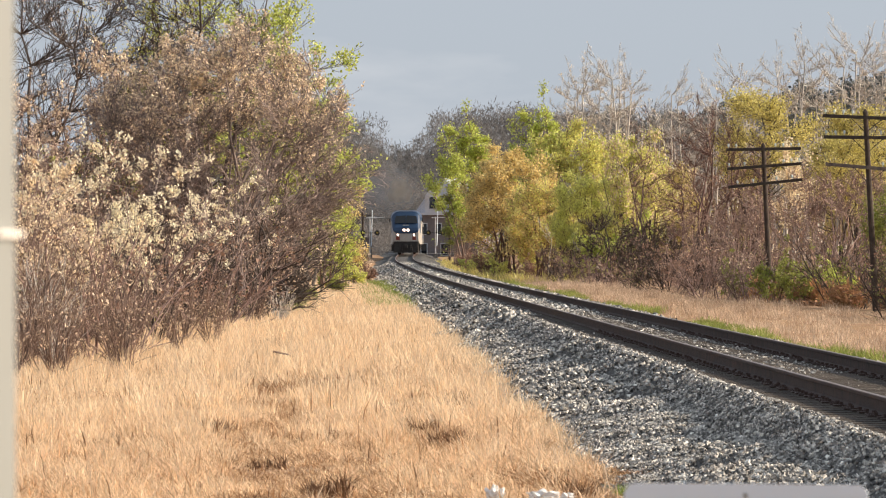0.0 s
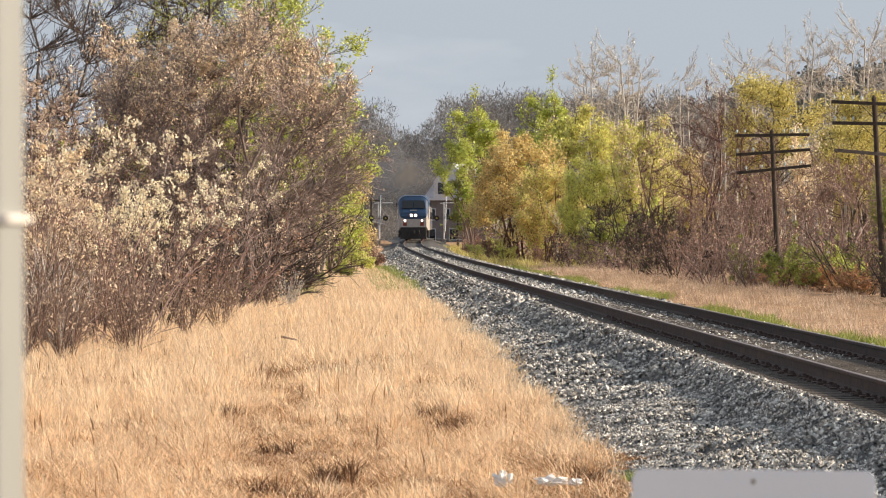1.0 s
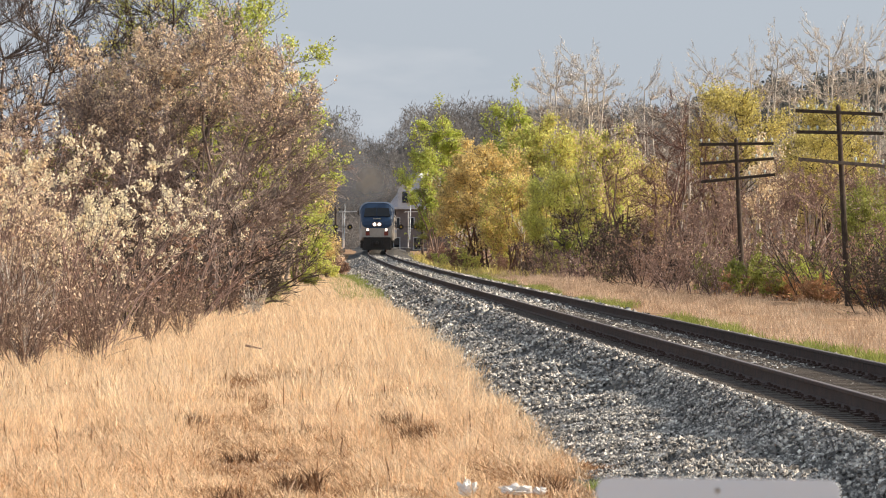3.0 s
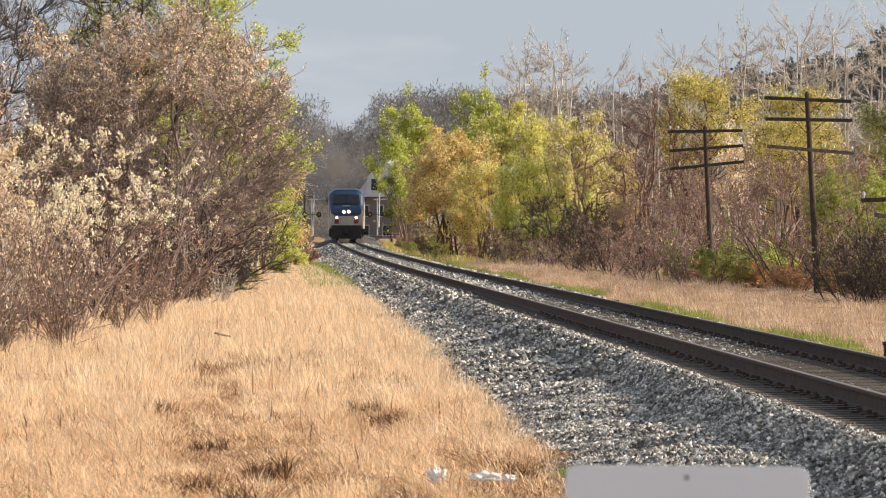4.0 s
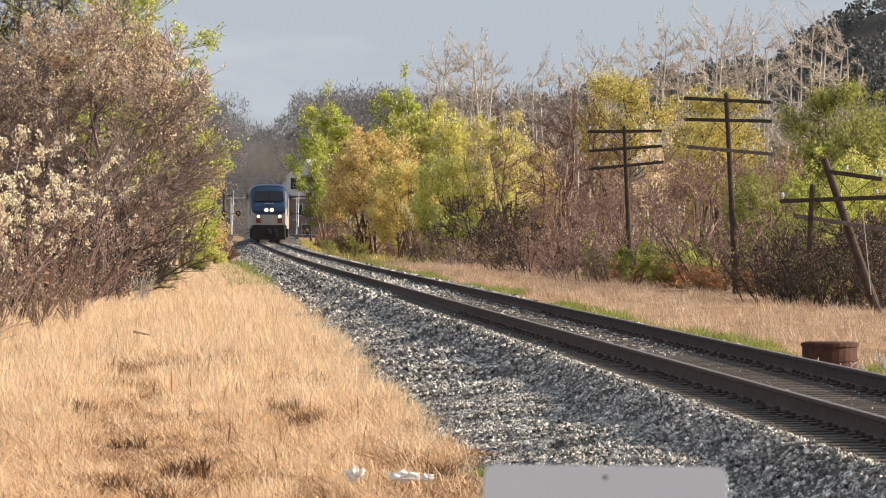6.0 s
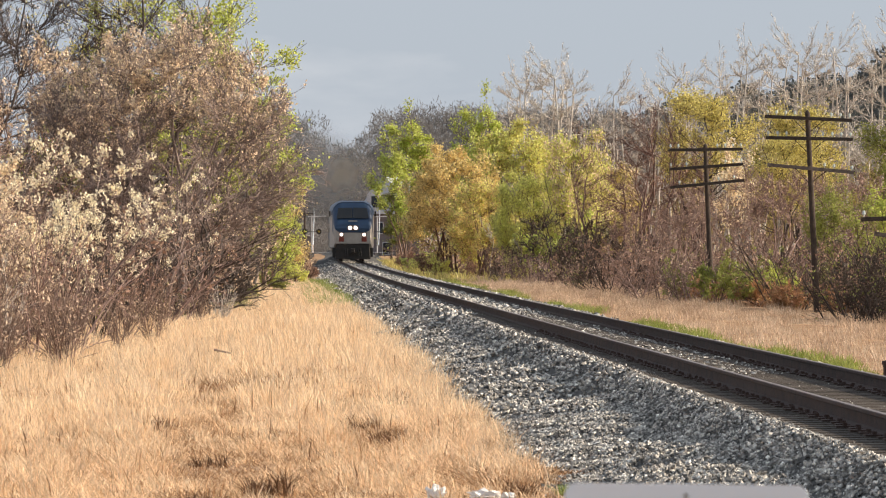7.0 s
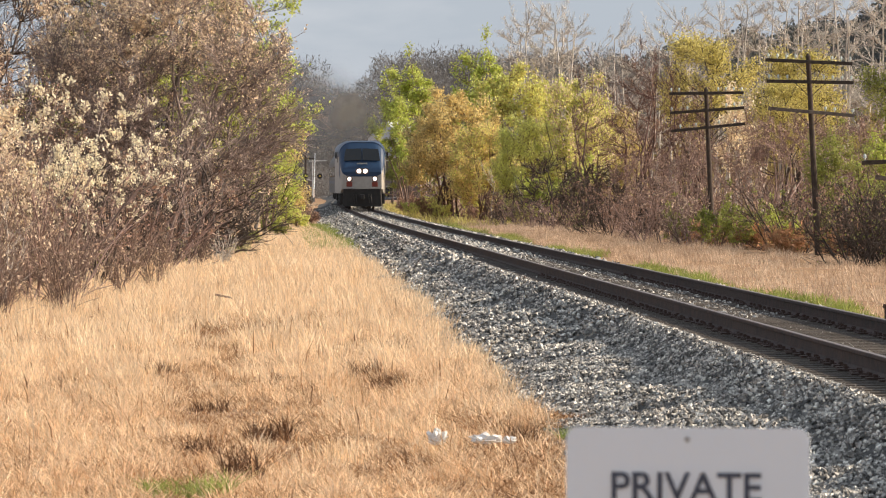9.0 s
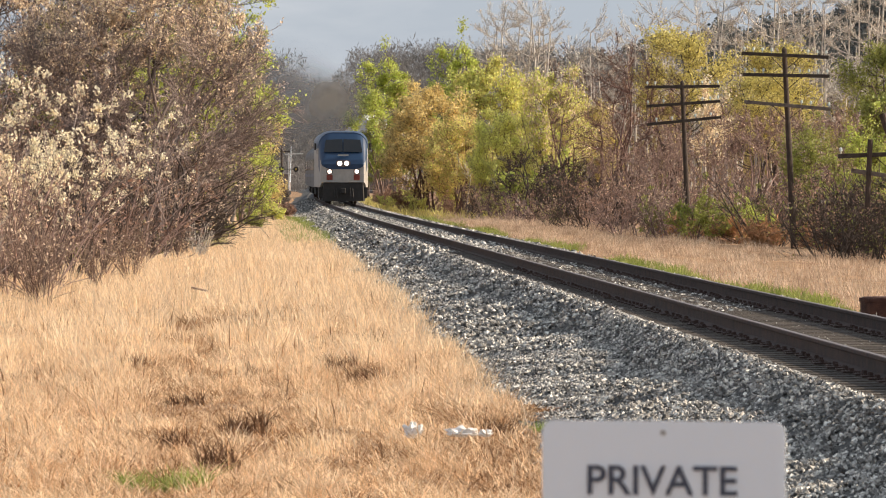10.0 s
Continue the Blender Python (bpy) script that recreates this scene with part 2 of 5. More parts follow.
def extruded(outline, depth, m=None):
    """A flat outline (x, z) made depth thick along y."""
    bm = bmesh.new()
    vs = [bm.verts.new((x, 0, z)) for x, z in outline]
    f = bm.faces.new(vs)
    r = bmesh.ops.extrude_face_region(bm, geom=[f])
    bmesh.ops.translate(bm, vec=(0, depth, 0), verts=[v for v in r["geom"] if isinstance(v, bmesh.types.BMVert)])
    bmesh.ops.recalc_face_normals(bm, faces=bm.faces[:])
    if m is not None:
        bmesh.ops.transform(bm, matrix=m, verts=bm.verts[:])
    return bm


def rounded(w, h, r, steps=5):
    pts = []
    for cx, cz, a0 in ((w / 2 - r, h / 2 - r, 0), (-w / 2 + r, h / 2 - r, 90), (-w / 2 + r, -h / 2 + r, 180), (w / 2 - r, -h / 2 + r, 270)):
        for k in range(steps + 1):
            a = radians(a0 + 90 * k / steps)
            pts.append((cx + r * math.cos(a), cz + r * math.sin(a)))
    return pts


# ---- the line of the track ----
LINE_Y = np.arange(-60.0, 1400.5, 0.5)
_slope = np.interp(LINE_Y, [-60, 150, 300, 350, 400, 470, 524, 560, 640, 1400], [-0.041, -0.0405, -0.0325, -0.0345, -0.031, -0.0215, -0.017, -0.012, -0.03, -0.05])
LINE_X = np.concatenate([[0], np.cumsum((_slope[1:] + _slope[:-1]) * 0.25)])
LINE_X += 4.40 - np.interp(43.0, LINE_Y, LINE_X)
LINE_Z = np.interp(LINE_Y, [-60, 330, 430, 525, 600, 1400], [0, 0.0, 0.10, 0.33, 0.42, 0.42])


def line(y, d=0.0, up=0.0):
    """The place d metres to the right of the track's middle, up metres over the rails."""
    return np.interp(y, LINE_Y, LINE_X) + d, y, np.interp(y, LINE_Y, LINE_Z) + up


def ground_up(d, y):
    """The ground's height below the rails, d metres right of the track's middle."""
    base = np.interp(d, [-400, -60, -12, -4.0, 4.0, 9.0, 13.0, 60, 400], [-1.6, -1.3, -0.9, -0.78, -0.80, -0.88, -1.0, -1.1, -1.4])
    # a level apron left of the track before the road crossing
    apron = np.clip((y - 290) / 40, 0, 1) * np.clip((530 - y) / 60, 0, 1) * np.clip((-d - 2.4) / 1.0, 0, 1) * np.clip((d + 30) / 12, 0, 1)
    base = base * (1 - apron) - 0.36 * apron
    return base + 0.05 * np.sin(y * 0.21 + d * 0.9) * np.clip((np.abs(d) - 3.5) / 2, 0, 1) + 0.03 * np.sin(y * 0.63 - d * 1.7) * np.clip((np.abs(d) - 3.5) / 2, 0, 1)


def strip(name, ys, ds, height, mat):
    ys, ds = np.asarray(ys, float), np.asarray(ds, float)
    Y, D = np.meshgrid(ys, ds, indexing="ij")
    X = np.interp(Y, LINE_Y, LINE_X) + D
    Z = np.interp(Y, LINE_Y, LINE_Z) + height(D, Y)
    V = np.stack([X, Y, Z], -1).reshape(-1, 3)
    n, k = len(ys), len(ds)
    i = (np.arange(n - 1)[:, None] * k + np.arange(k - 1)[None]).ravel()
    return mesh_np(name, V, np.stack([i, i + 1, i + k + 1, i + k], -1), None, [mat], True)


gy = np.concatenate([np.arange(-60, 20, 8), np.arange(20, 300, 1.0), np.arange(300, 700, 5), np.arange(700, 4200, 100)])
gd = np.concatenate([[-900, -400, -200, -100, -60, -40], np.arange(-26, 26, 0.8), [28, 40, 60, 100, 200, 400, 900]])
ground = tagged(new("ground", strip("ground", gy, gd, ground_up, M_SOIL)), "dry straw-coloured soil beside the railway line", "ground", kind="structure")


def bed_up(d, y):
    """The ballast's height below the rails: level between the ties' ends, a steep broken shoulder, then a long gentle foot."""
    a = np.abs(d)
    crib = 0.03 * np.clip(1 - np.abs(a - 1.0) / 0.2, 0, 1)
    wide = np.interp(y, [40, 90, 160], [3.9, 3.4, 3.2])
    uneven = 0.10 * np.sin(y * 0.83 + 1.3 * np.sin(y * 0.29)) + 0.06 * np.sin(y * 2.3 + 0.7)
    crest = 1.40 + 0.5 * uneven
    brow = 1.82 + uneven
    left = np.where(a < crest, np.interp(a, [1.26, 1.36], [-0.218, -0.18]), np.where(a < brow, -0.185 - (a - crest) / (brow - crest) * 0.28, -0.465 - (a - brow) / np.maximum(wide - brow, 0.1) * 0.36))
    right = np.where(a < 1.5, np.interp(a, [1.26, 1.36], [-0.218, -0.20]), -0.20 - (a - 1.5) / 1.95 * 0.60)
    lumps = 0.03 * np.sin(y * 0.9 + d * 3) + 0.035 * np.sin(y * 0.37 - d * 1.4 + 1) + 0.025 * np.sin(y * 2.9 + d * 5.0)
    return np.where(d < 0, left, right) - crib + lumps * np.clip((a - 1.6) * 2, 0, 1) * np.clip((4.0 - a), 0, 1)


by = np.concatenate([np.arange(-60, 30, 6), np.arange(30, 200, 0.7), np.arange(200, 545, 3), np.arange(560, 1400, 20)])
bd = np.concatenate([np.linspace(-4.2, -2.2, 9), np.linspace(-2.08, -1.24, 13), np.linspace(-1.15, 1.5, 9), np.linspace(1.6, 3.8, 8)])
ballast = tagged(new("ballast", strip("shaded_ballast_bed", by, bd, bed_up, M_BED_SHADE)), "bed of crushed grey stone under the railway track, its shaded gaps painted near-black", "ballast", kind="structure")


# ---- rails and ties ----
def rail_mesh(y0, y1, step, d):
    prof = np.array([(-0.07, -0.175), (-0.07, -0.16), (-0.012, -0.14), (-0.012, -0.045), (-0.037, -0.032), (-0.036, -0.006), (-0.026, 0.0),
                     (0.026, 0.0), (0.036, -0.006), (0.037, -0.032), (0.012, -0.045), (0.012, -0.14), (0.07, -0.16), (0.07, -0.175)])
    ys = np.arange(y0, y1 + step / 2, step)
    k = len(prof)
    X = np.interp(ys, LINE_Y, LINE_X)[:, None] + d + prof[None, :, 0]
    Z = np.interp(ys, LINE_Y, LINE_Z)[:, None] + prof[None, :, 1]
    V = np.stack([X, np.repeat(ys[:, None], k, 1), Z], -1).reshape(-1, 3)
    i = np.arange(len(ys) - 1)[:, None] * k
    j = np.arange(k)[None]
    q = np.stack([i + j, i + k + j, i + k + (j + 1) % k, i + (j + 1) % k], -1).reshape(-1, 4)
    me = mesh_np("rail", V, q, None, [M_RAIL, M_RAIL_TOP])
    idx = np.zeros((len(ys) - 1, k), np.int32)
    idx[:, 6] = 1
    me.polygons.foreach_set("material_index", idx.ravel())
    return me


track = thing("railway_track", "single railway track of rusty rails on dark wooden ties", "railway track", kind="structure")
for side in (-0.755, 0.755):
    part_mesh("rail", rail_mesh(-60, 1380, 2.0, side), track, "rusty brown steel rail with a polished head")
tie_bm = box(-1.3, 1.3, -0.115, 0.115, -0.36, -0.178, 0.012)
tie_me = bpy.data.meshes.new("tie")
tie_bm.to_mesh(tie_me)
tie_bm.free()
tie_me.materials.append(M_TIE)
plate_bm = box(-0.18, 0.18, -0.09, 0.09, -0.178, -0.160, 0.004)
for sx in (-0.10, 0.10):
    for sy in (-0.05, 0.05):
        box(sx - 0.016, sx + 0.016, sy - 0.016, sy + 0.016, -0.165, -0.135, 0.0, None, plate_bm)
plate_me = bpy.data.meshes.new("tie_plate")
plate_bm.to_mesh(plate_me)
plate_bm.free()
plate_me.materials.append(M_RAIL)
rng = np.random.default_rng(3)
y = 29.0
for i in range(236):
    x, yy, z = line(y)
    tie = part_mesh("tie", tie_me, track, m=pose(x + rng.normal(0, 0.02), yy, z, 0, 0, 2.2 + rng.normal(0, 0.5)))
    if i < 130:
        for side in (-0.755, 0.755):
            part_mesh("tie_plate", plate_me, tie, m=pose(side, 0, 0))
    y += 0.53


# ---- woody plants ----
def unit(v):
    return v / np.maximum(np.linalg.norm(v, axis=-1, keepdims=True), 1e-9)


def curves(rng, start, way, length, points=4, bend=0.25, up=0.0):
    """Bent shoots: (M, points, 3) from their starts, ways and lengths; up bends them towards (or, below 0, away from) the sky."""
    m = len(start)
    p = np.zeros((m, points, 3))
    p[:, 0] = start
    d = unit(way)
    step = length[:, None] / (points - 1)
    for i in range(1, points):
        d = unit(d + rng.normal(0, bend, (m, 3)) + np.array([0, 0, up]))
        p[:, i] = p[:, i - 1] + d * step
    return p


def shoots(rng, parent, radius, count, t0, t1, length, spread, bend=0.2, up=0.1, thin=0.55, points=4):
    """Side shoots on parents: their points and radii."""
    m, n = parent.shape[:2]
    who = rng.integers(0, m, count)
    t = rng.uniform(t0, t1, count) * (n - 1)
    i = np.minimum(t.astype(int), n - 2)
    f = (t - i)[:, None]
    a, b = parent[who, i], parent[who, i + 1]
    start = a + (b - a) * f
    way = unit(b - a) + rng.normal(0, spread, (count, 3))
    span = np.linalg.norm(parent[who, -1] - parent[who, 0], axis=1)
    ln = span * length * rng.uniform(0.6, 1.25, count) * (1.15 - 0.5 * t / (n - 1))
    r0 = (radius[who, i] * (1 - f[:, 0]) + radius[who, i + 1] * f[:, 0]) * thin
    p = curves(rng, start, way, ln, points, bend, up)
    return p, r0[:, None] * np.linspace(1, 0.35, points)[None]


def tubes(p, r, sides=3):
    m, n = p.shape[:2]
    tan = unit(np.gradient(p, axis=1))
    ref = np.where(np.abs(tan[..., 2:3]) > 0.9, np.array([1.0, 0, 0]), np.array([0, 0, 1.0]))
    a = unit(np.cross(tan, ref))
    b = np.cross(tan, a)
    ang = np.arange(sides) * 2 * np.pi / sides
    ring = p[:, :, None] + r[:, :, None, None] * (np.cos(ang)[None, None, :, None] * a[:, :, None] + np.sin(ang)[None, None, :, None] * b[:, :, None])
    v = ring.reshape(-1, 3)
    base = (np.arange(m)[:, None, None] * n + np.arange(n - 1)[None, :, None]) * sides
    j = np.arange(sides)[None, None]
    q = np.stack([base + j, base + (j + 1) % sides, base + sides + (j + 1) % sides, base + sides + j], -1).reshape(-1, 4)
    return v, q


def leaves(rng, at, size, long=1.6, hang=0.0):
    """Folded diamond leaves round the given places."""
    k = len(at)
    s = size * rng.uniform(0.6, 1.4, k)[:, None]
    d = unit(rng.normal(0, 1, (k, 3)) + np.array([0, 0, hang]))
    w = unit(np.cross(d, rng.normal(0, 1, (k, 3))))
    nrm = np.cross(d, w)
    v = np.stack([at, at + d * s * long * 0.45 + w * s * 0.5 + nrm * s * 0.12, at + d * s * long, at + d * s * long * 0.45 - w * s * 0.5 + nrm * s * 0.12], 1).reshape(-1, 3)
    return v, np.arange(k * 4).reshape(-1, 4)


def along(rng, p, count, t0=0.2, t1=1.0, jitter=0.03):
    m, n = p.shape[:2]
    who = rng.integers(0, m, count)
    t = rng.uniform(t0, t1, count) * (n - 1)
    i = np.minimum(t.astype(int), n - 2)
    f = (t - i)[:, None]
    return p[who, i] * (1 - f) + p[who, i + 1] * f + rng.normal(0, jitter, (count, 3))


def gather(parts):
    vs, qs, off = [], [], 0
    for v, q in parts:
        vs.append(v)
        qs.append(q + off)
        off += len(v)
    return np.concatenate(vs), np.concatenate(qs)


class Plant:
    """The wood and the leaves of one kind of plant, in metres, its foot at the origin."""
    def __init__(self, wood, crowns):
        self.wood, self.crowns, self.made = wood, crowns, {}

    def mesh(self, name, i, mat):
        if (i, mat.name) not in self.made:
            v, q = self.wood if i < 0 else self.crowns[i]
            self.made[i, mat.name] = mesh_np(name, v, q, None, [mat], i < 0)
        return self.made[i, mat.name]

    def build(self, name, label, category, bark, crown_mats, m, group=""):
        ob = thing(name, label, category, m, group)
        part_mesh("trunk", self.mesh("trunk", -1, bark), ob)
        for i, (pname, mat) in enumerate(crown_mats):
            part_mesh(pname, self.mesh(pname, i, mat), ob, kind="stuff")
        return ob


def domed(p, reach, height, seed):
    """Draws shoots that reach too far back under an uneven dome."""
    q = p / np.array([reach, reach, height])
    r = np.linalg.norm(q, axis=-1, keepdims=True)
    a = np.arctan2(q[..., 1:2], q[..., 0:1])
    edge = 0.95 + 0.07 * np.sin(3 * a + seed) + 0.05 * np.sin(7 * a + 5 * q[..., 2:3] + seed) + 0.04 * np.sin(11 * q[..., 2:3] + 2 * a)
    s = r / edge
    return p * np.where(s > 0.6, (0.6 + 0.45 * np.tanh((s - 0.6) / 0.45)) / np.maximum(s, 1e-6), 1.0)


def shrub(seed, height, reach, stems=16, twig=1.0, leaf=(), lean=(0, 0), up=0.12, thick=0.05, curl=0.14, leaf_from=1, loose=0.05, dome=True):
    """Many stems from one foot that fan out into a dome. leaf: (count, size, long) for each crown."""
    rng = np.random.default_rng(seed)
    foot = np.stack([rng.normal(0, reach * 0.12, stems), rng.normal(0, reach * 0.12, stems), np.full(stems, -0.15)], 1)
    az = rng.uniform(0, 2 * np.pi, stems)
    tilt = np.sqrt(rng.uniform(0.0, 1, stems)) * np.arctan2(reach, height * 0.75)
    way = np.stack([np.cos(az) * np.sin(tilt) + lean[0], np.sin(az) * np.sin(tilt) + lean[1], np.cos(tilt)], 1)
    ln = height * rng.uniform(0.72, 1.0, stems) * (1 - 0.12 * np.sin(tilt))
    p0 = curves(rng, foot, way, ln, 6, curl * 0.6, 0.02)
    r0 = thick * rng.uniform(0.6, 1.1, stems)[:, None] * np.linspace(1, 0.3, 6)[None]
    p1, r1 = shoots(rng, p0, r0, int(stems * 9), 0.18, 0.98, 0.42, 0.42, curl, up)
    p2, r2 = shoots(rng, p1, r1, int(stems * 46 * twig), 0.15, 1.0, 0.5, 0.45, curl, up)
    p3, r3 = shoots(rng, p2, r2, int(stems * 130 * twig), 0.1, 1.0, 0.55, 0.5, curl, up, points=3)
    if dome:
        p0, p1, p2, p3 = (domed(p, reach * 1.08, height * 1.02, seed) for p in (p0, p1, p2, p3))
    least = 0.0045
    wood = gather([tubes(p0, np.maximum(r0, least), 5), tubes(p1, np.maximum(r1, least), 4), tubes(p2, np.maximum(r2, least)), tubes(p3, np.maximum(r3, least))])
    crowns = [leaves(rng, along(rng, (p1, p2, p3)[leaf_from if i % 2 == 0 else 2], c, 0.3, 1.0, loose), s, l, 0.5) for i, (c, s, l) in enumerate(leaf)]
    return Plant(wood, crowns)


def spot(x, y, up=0.0):
    """A foot on the ground at x, y."""
    mid = float(np.interp(y, LINE_Y, LINE_X))
    return x, y, float(np.interp(y, LINE_Y, LINE_Z) + ground_up(np.array(x - mid), np.array(float(y)))) + up


def at(x, y, turn=0.0, size=1.0, stretch=1.0):
    return Matrix.Translation(spot(x, y)) @ Matrix.Rotation(radians(turn), 4, "Z") @ Matrix.Diagonal((size, size, size * stretch, 1))


# ---- crowns of a given form ----
def bent(rng, a, c, b, points, wiggle):
    """Smooth bent branches from a over c to b, a little uneven."""
    t = np.linspace(0, 1, points)[None, :, None]
    p = a[:, None] * (1 - t) ** 2 + c[:, None] * 2 * t * (1 - t) + b[:, None] * t ** 2
    span = np.linalg.norm(b - a, axis=1)[:, None, None]
    off = np.cumsum(rng.normal(0, wiggle, (len(a), points, 3)), 1) * span
    off -= off[:, :1]
    return p + off * np.linspace(0, 1, points)[None, :, None] ** 0.5


def lumpy(u, seed, rough):
    """How far an uneven crown reaches in the directions u."""
    a, e = np.arctan2(u[:, 1], u[:, 0]), u[:, 2]
    return 1 + rough * (0.55 * np.sin(3 * a + seed) + 0.5 * np.sin(4.3 * e * 2 + 2 * a + seed * 1.7) + 0.6 * np.sin(7 * a - 6 * e + seed * 2.3) + 0.45 * np.sin(13 * a + 11 * e + seed))


def crowned(seed, reach, tall, mid, stems=10, limbs=140, twigs=1400, fine=0, leaf=(), thick=0.06, least=0.006, rough=0.10, foot=0.25, low=-0.45, fork=0.30, wiggle=0.02, up=0.10, lift=0.55, spray=0.40, droop=0.2, curl=0.16):
    """A plant whose crown fills an uneven egg round the height mid.
    leaf: (clusters, leaves in each, size, long, loose, least height share) for each crown part."""
    rng = np.random.default_rng(seed)
    R = np.array([reach, reach, tall])

    def inside(k, r0, r1):
        z = rng.uniform(low, 1, k)
        a = rng.uniform(0, 2 * np.pi, k)
        s = np.sqrt(1 - z * z)
        u = np.stack([np.cos(a) * s, np.sin(a) * s, z], 1)
        return u * R * (lumpy(u, seed, rough) * rng.uniform(r0, r1, k))[:, None] + np.array([0, 0, mid])

    a0 = np.stack([rng.normal(0, foot, stems), rng.normal(0, foot, stems), np.full(stems, -0.15)], 1)
    b0 = inside(stems, 0.55, 0.9)
    c0 = a0 + (b0 - a0) * np.array([fork, fork, lift])
    p0 = bent(rng, a0, c0, b0, 9, wiggle)
    r0 = thick * rng.uniform(0.65, 1.1, stems)[:, None] * np.linspace(1, 0.28, 9)[None]
    # limbs leave the nearest stem below them
    b1 = inside(limbs, 0.62, 1.03)
    nodes, rad = p0[:, 2:].reshape(-1, 3), r0[:, 2:].ravel()
    gap = b1[:, None] - nodes[None]
    cost = np.linalg.norm(gap, axis=2) + 1.6 * np.maximum(0, 0.35 * np.linalg.norm(gap[..., :2], axis=2) - gap[..., 2])
    who = cost.argmin(1)
    a1 = nodes[who]
    c1 = a1 + (b1 - a1) * np.array([0.6, 0.6, 0.35])
    p1 = bent(rng, a1, c1, b1, 5, wiggle * 1.6)
    r1 = (rad[who] * 0.6)[:, None] * np.linspace(1, 0.35, 5)[None]
    p2, r2 = shoots(rng, p1, r1, twigs, 0.2, 1.0, spray, 0.42, curl, up, points=4)
    bits = [tubes(p0, np.maximum(r0, least), 6), tubes(p1, np.maximum(r1, least), 4), tubes(p2, np.maximum(r2, least * 0.9))]
    last = p2
    if fine:
        p3, r3 = shoots(rng, p2, r2, fine, 0.2, 1.0, 0.55, 0.5, curl, up, points=3)
        bits.append(tubes(p3, np.maximum(r3, least * 0.8)))
        last = p3
    crowns = []
    for clusters, each, size, long, loose, height in leaf:
        c = along(rng, last, int(clusters * 1.6), 0.4, 1.0, 0.02)
        share = (c[:, 2] - mid + tall) / (2 * tall)
        out = np.linalg.norm((c - np.array([0, 0, mid])) / R, axis=1)
        keep = (rng.uniform(0, 1, len(c)) < np.clip((share - height) * 3.5, 0.04, 1)) & (out > rng.uniform(0.25, 0.8, len(c)))
        c = c[keep][:clusters]
        q = np.repeat(c, each, 0) + rng.normal(0, loose, (len(c) * each, 3))
        crowns.append(leaves(rng, q, size, long, droop))
    return Plant(gather(bits), crowns)


# ---- left side: thicket beside the grass ----
dome = crowned(11, 4.45, 4.1, 4.9, stems=34, limbs=520, twigs=9500, fine=26000, thick=0.08, least=0.0088, rough=0.07, foot=0.55, low=-0.7, fork=0.42, wiggle=0.022, up=0.05,
               leaf=((10000, 2, 0.052, 1.7, 0.05, 0.42), (8000, 3, 0.052, 1.7, 0.06, 0.55)))
dome.build("willow_shrub", "large domed grey-brown willow shrub with tan catkins on its outer twigs", "shrub", M_TWIG, (("bud_crown", M_BUD), ("catkin_crown", M_CATKIN)), at(-9.25, 165, 0))
side_dome = crowned(12, 2.8, 3.4, 4.0, stems=18, limbs=180, twigs=2600, fine=4500, thick=0.06, least=0.0065, rough=0.10, foot=0.4, low=-0.7, fork=0.4,
                    leaf=((1700, 2, 0.055, 1.7, 0.05, 0.4), (500, 3, 0.06, 1.7, 0.06, 0.5)))
side_dome.build("willow_shrub", "tan willow shrub with fine arching twigs", "shrub", M_BARK, (("bud_crown", M_BUD), ("catkin_crown", M_CATKIN)), at(-13.3, 172, 0, 1.2))
side_dome.build("willow_shrub", "reddish-brown willow shrub with tan buds", "shrub", M_BARK_RED, (("bud_crown", M_BUD), ("catkin_crown", M_BUD)), at(-15.6, 160, 160, 0.95))
side_dome.build("willow_shrub", "dark brown willow shrub with arching twigs", "shrub", M_BARK_DARK, (("bud_crown", M_BUD_RED), ("catkin_crown", M_LEAF_GREEN)), at(-12.2, 150, 250, 0.72))
front = crowned(13, 2.1, 2.1, 2.9, stems=15, limbs=70, twigs=520, fine=700, thick=0.04, least=0.007, rough=0.18, foot=0.35, low=-0.6, up=0.16, spray=0.5, droop=1.0,
                leaf=((240, 9, 0.060, 1.6, 0.07, 0.28), (180, 8, 0.055, 1.6, 0.07, 0.35)))
sparse = crowned(18, 2.0, 2.2, 3.0, stems=10, limbs=46, twigs=240, fine=260, thick=0.045, least=0.007, rough=0.2, foot=0.35, low=-0.6, up=0.16, spray=0.5, droop=1.0,
                 leaf=((85, 10, 0.060, 1.6, 0.06, 0.35), (80, 4, 0.05, 1.6, 0.05, 0.1)))
for x, y, r, s, bark, mats, tone in ((-8.55, 122, 0, 0.72, M_BARK_DARK, (M_CATKIN_WHITE, M_CATKIN_WHITE), "white"), (-9.3, 118, 70, 0.62, M_BARK_DARK, (M_CATKIN_WHITE, M_CATKIN), "white"),
                                     (-10.3, 140, 130, 1.06, M_TWIG, (M_CATKIN_WHITE, M_BUD), "cream"), (-12.4, 142, 230, 0.95, M_BARK_RED, (M_CATKIN_WHITE, M_BUD), "cream"),
                                     (-11.0, 128, 310, 0.9, M_BARK_RED, (M_CATKIN_WHITE, M_BUD), "cream"), (-11.6, 122, 210, 0.95, M_BARK_RED, (M_CATKIN, M_CATKIN), "cream"), (-8.3, 150, 20, 0.85, M_TWIG, (M_CATKIN_WHITE, M_BUD), "sparse cream")):
    (front if s < 0.8 else sparse).build("pussy_willow", f"pussy willow bush with {tone} catkins", "shrub", bark, (("bud_crown", mats[0]), ("catkin_crown", mats[1])), at(x, y, r, s))
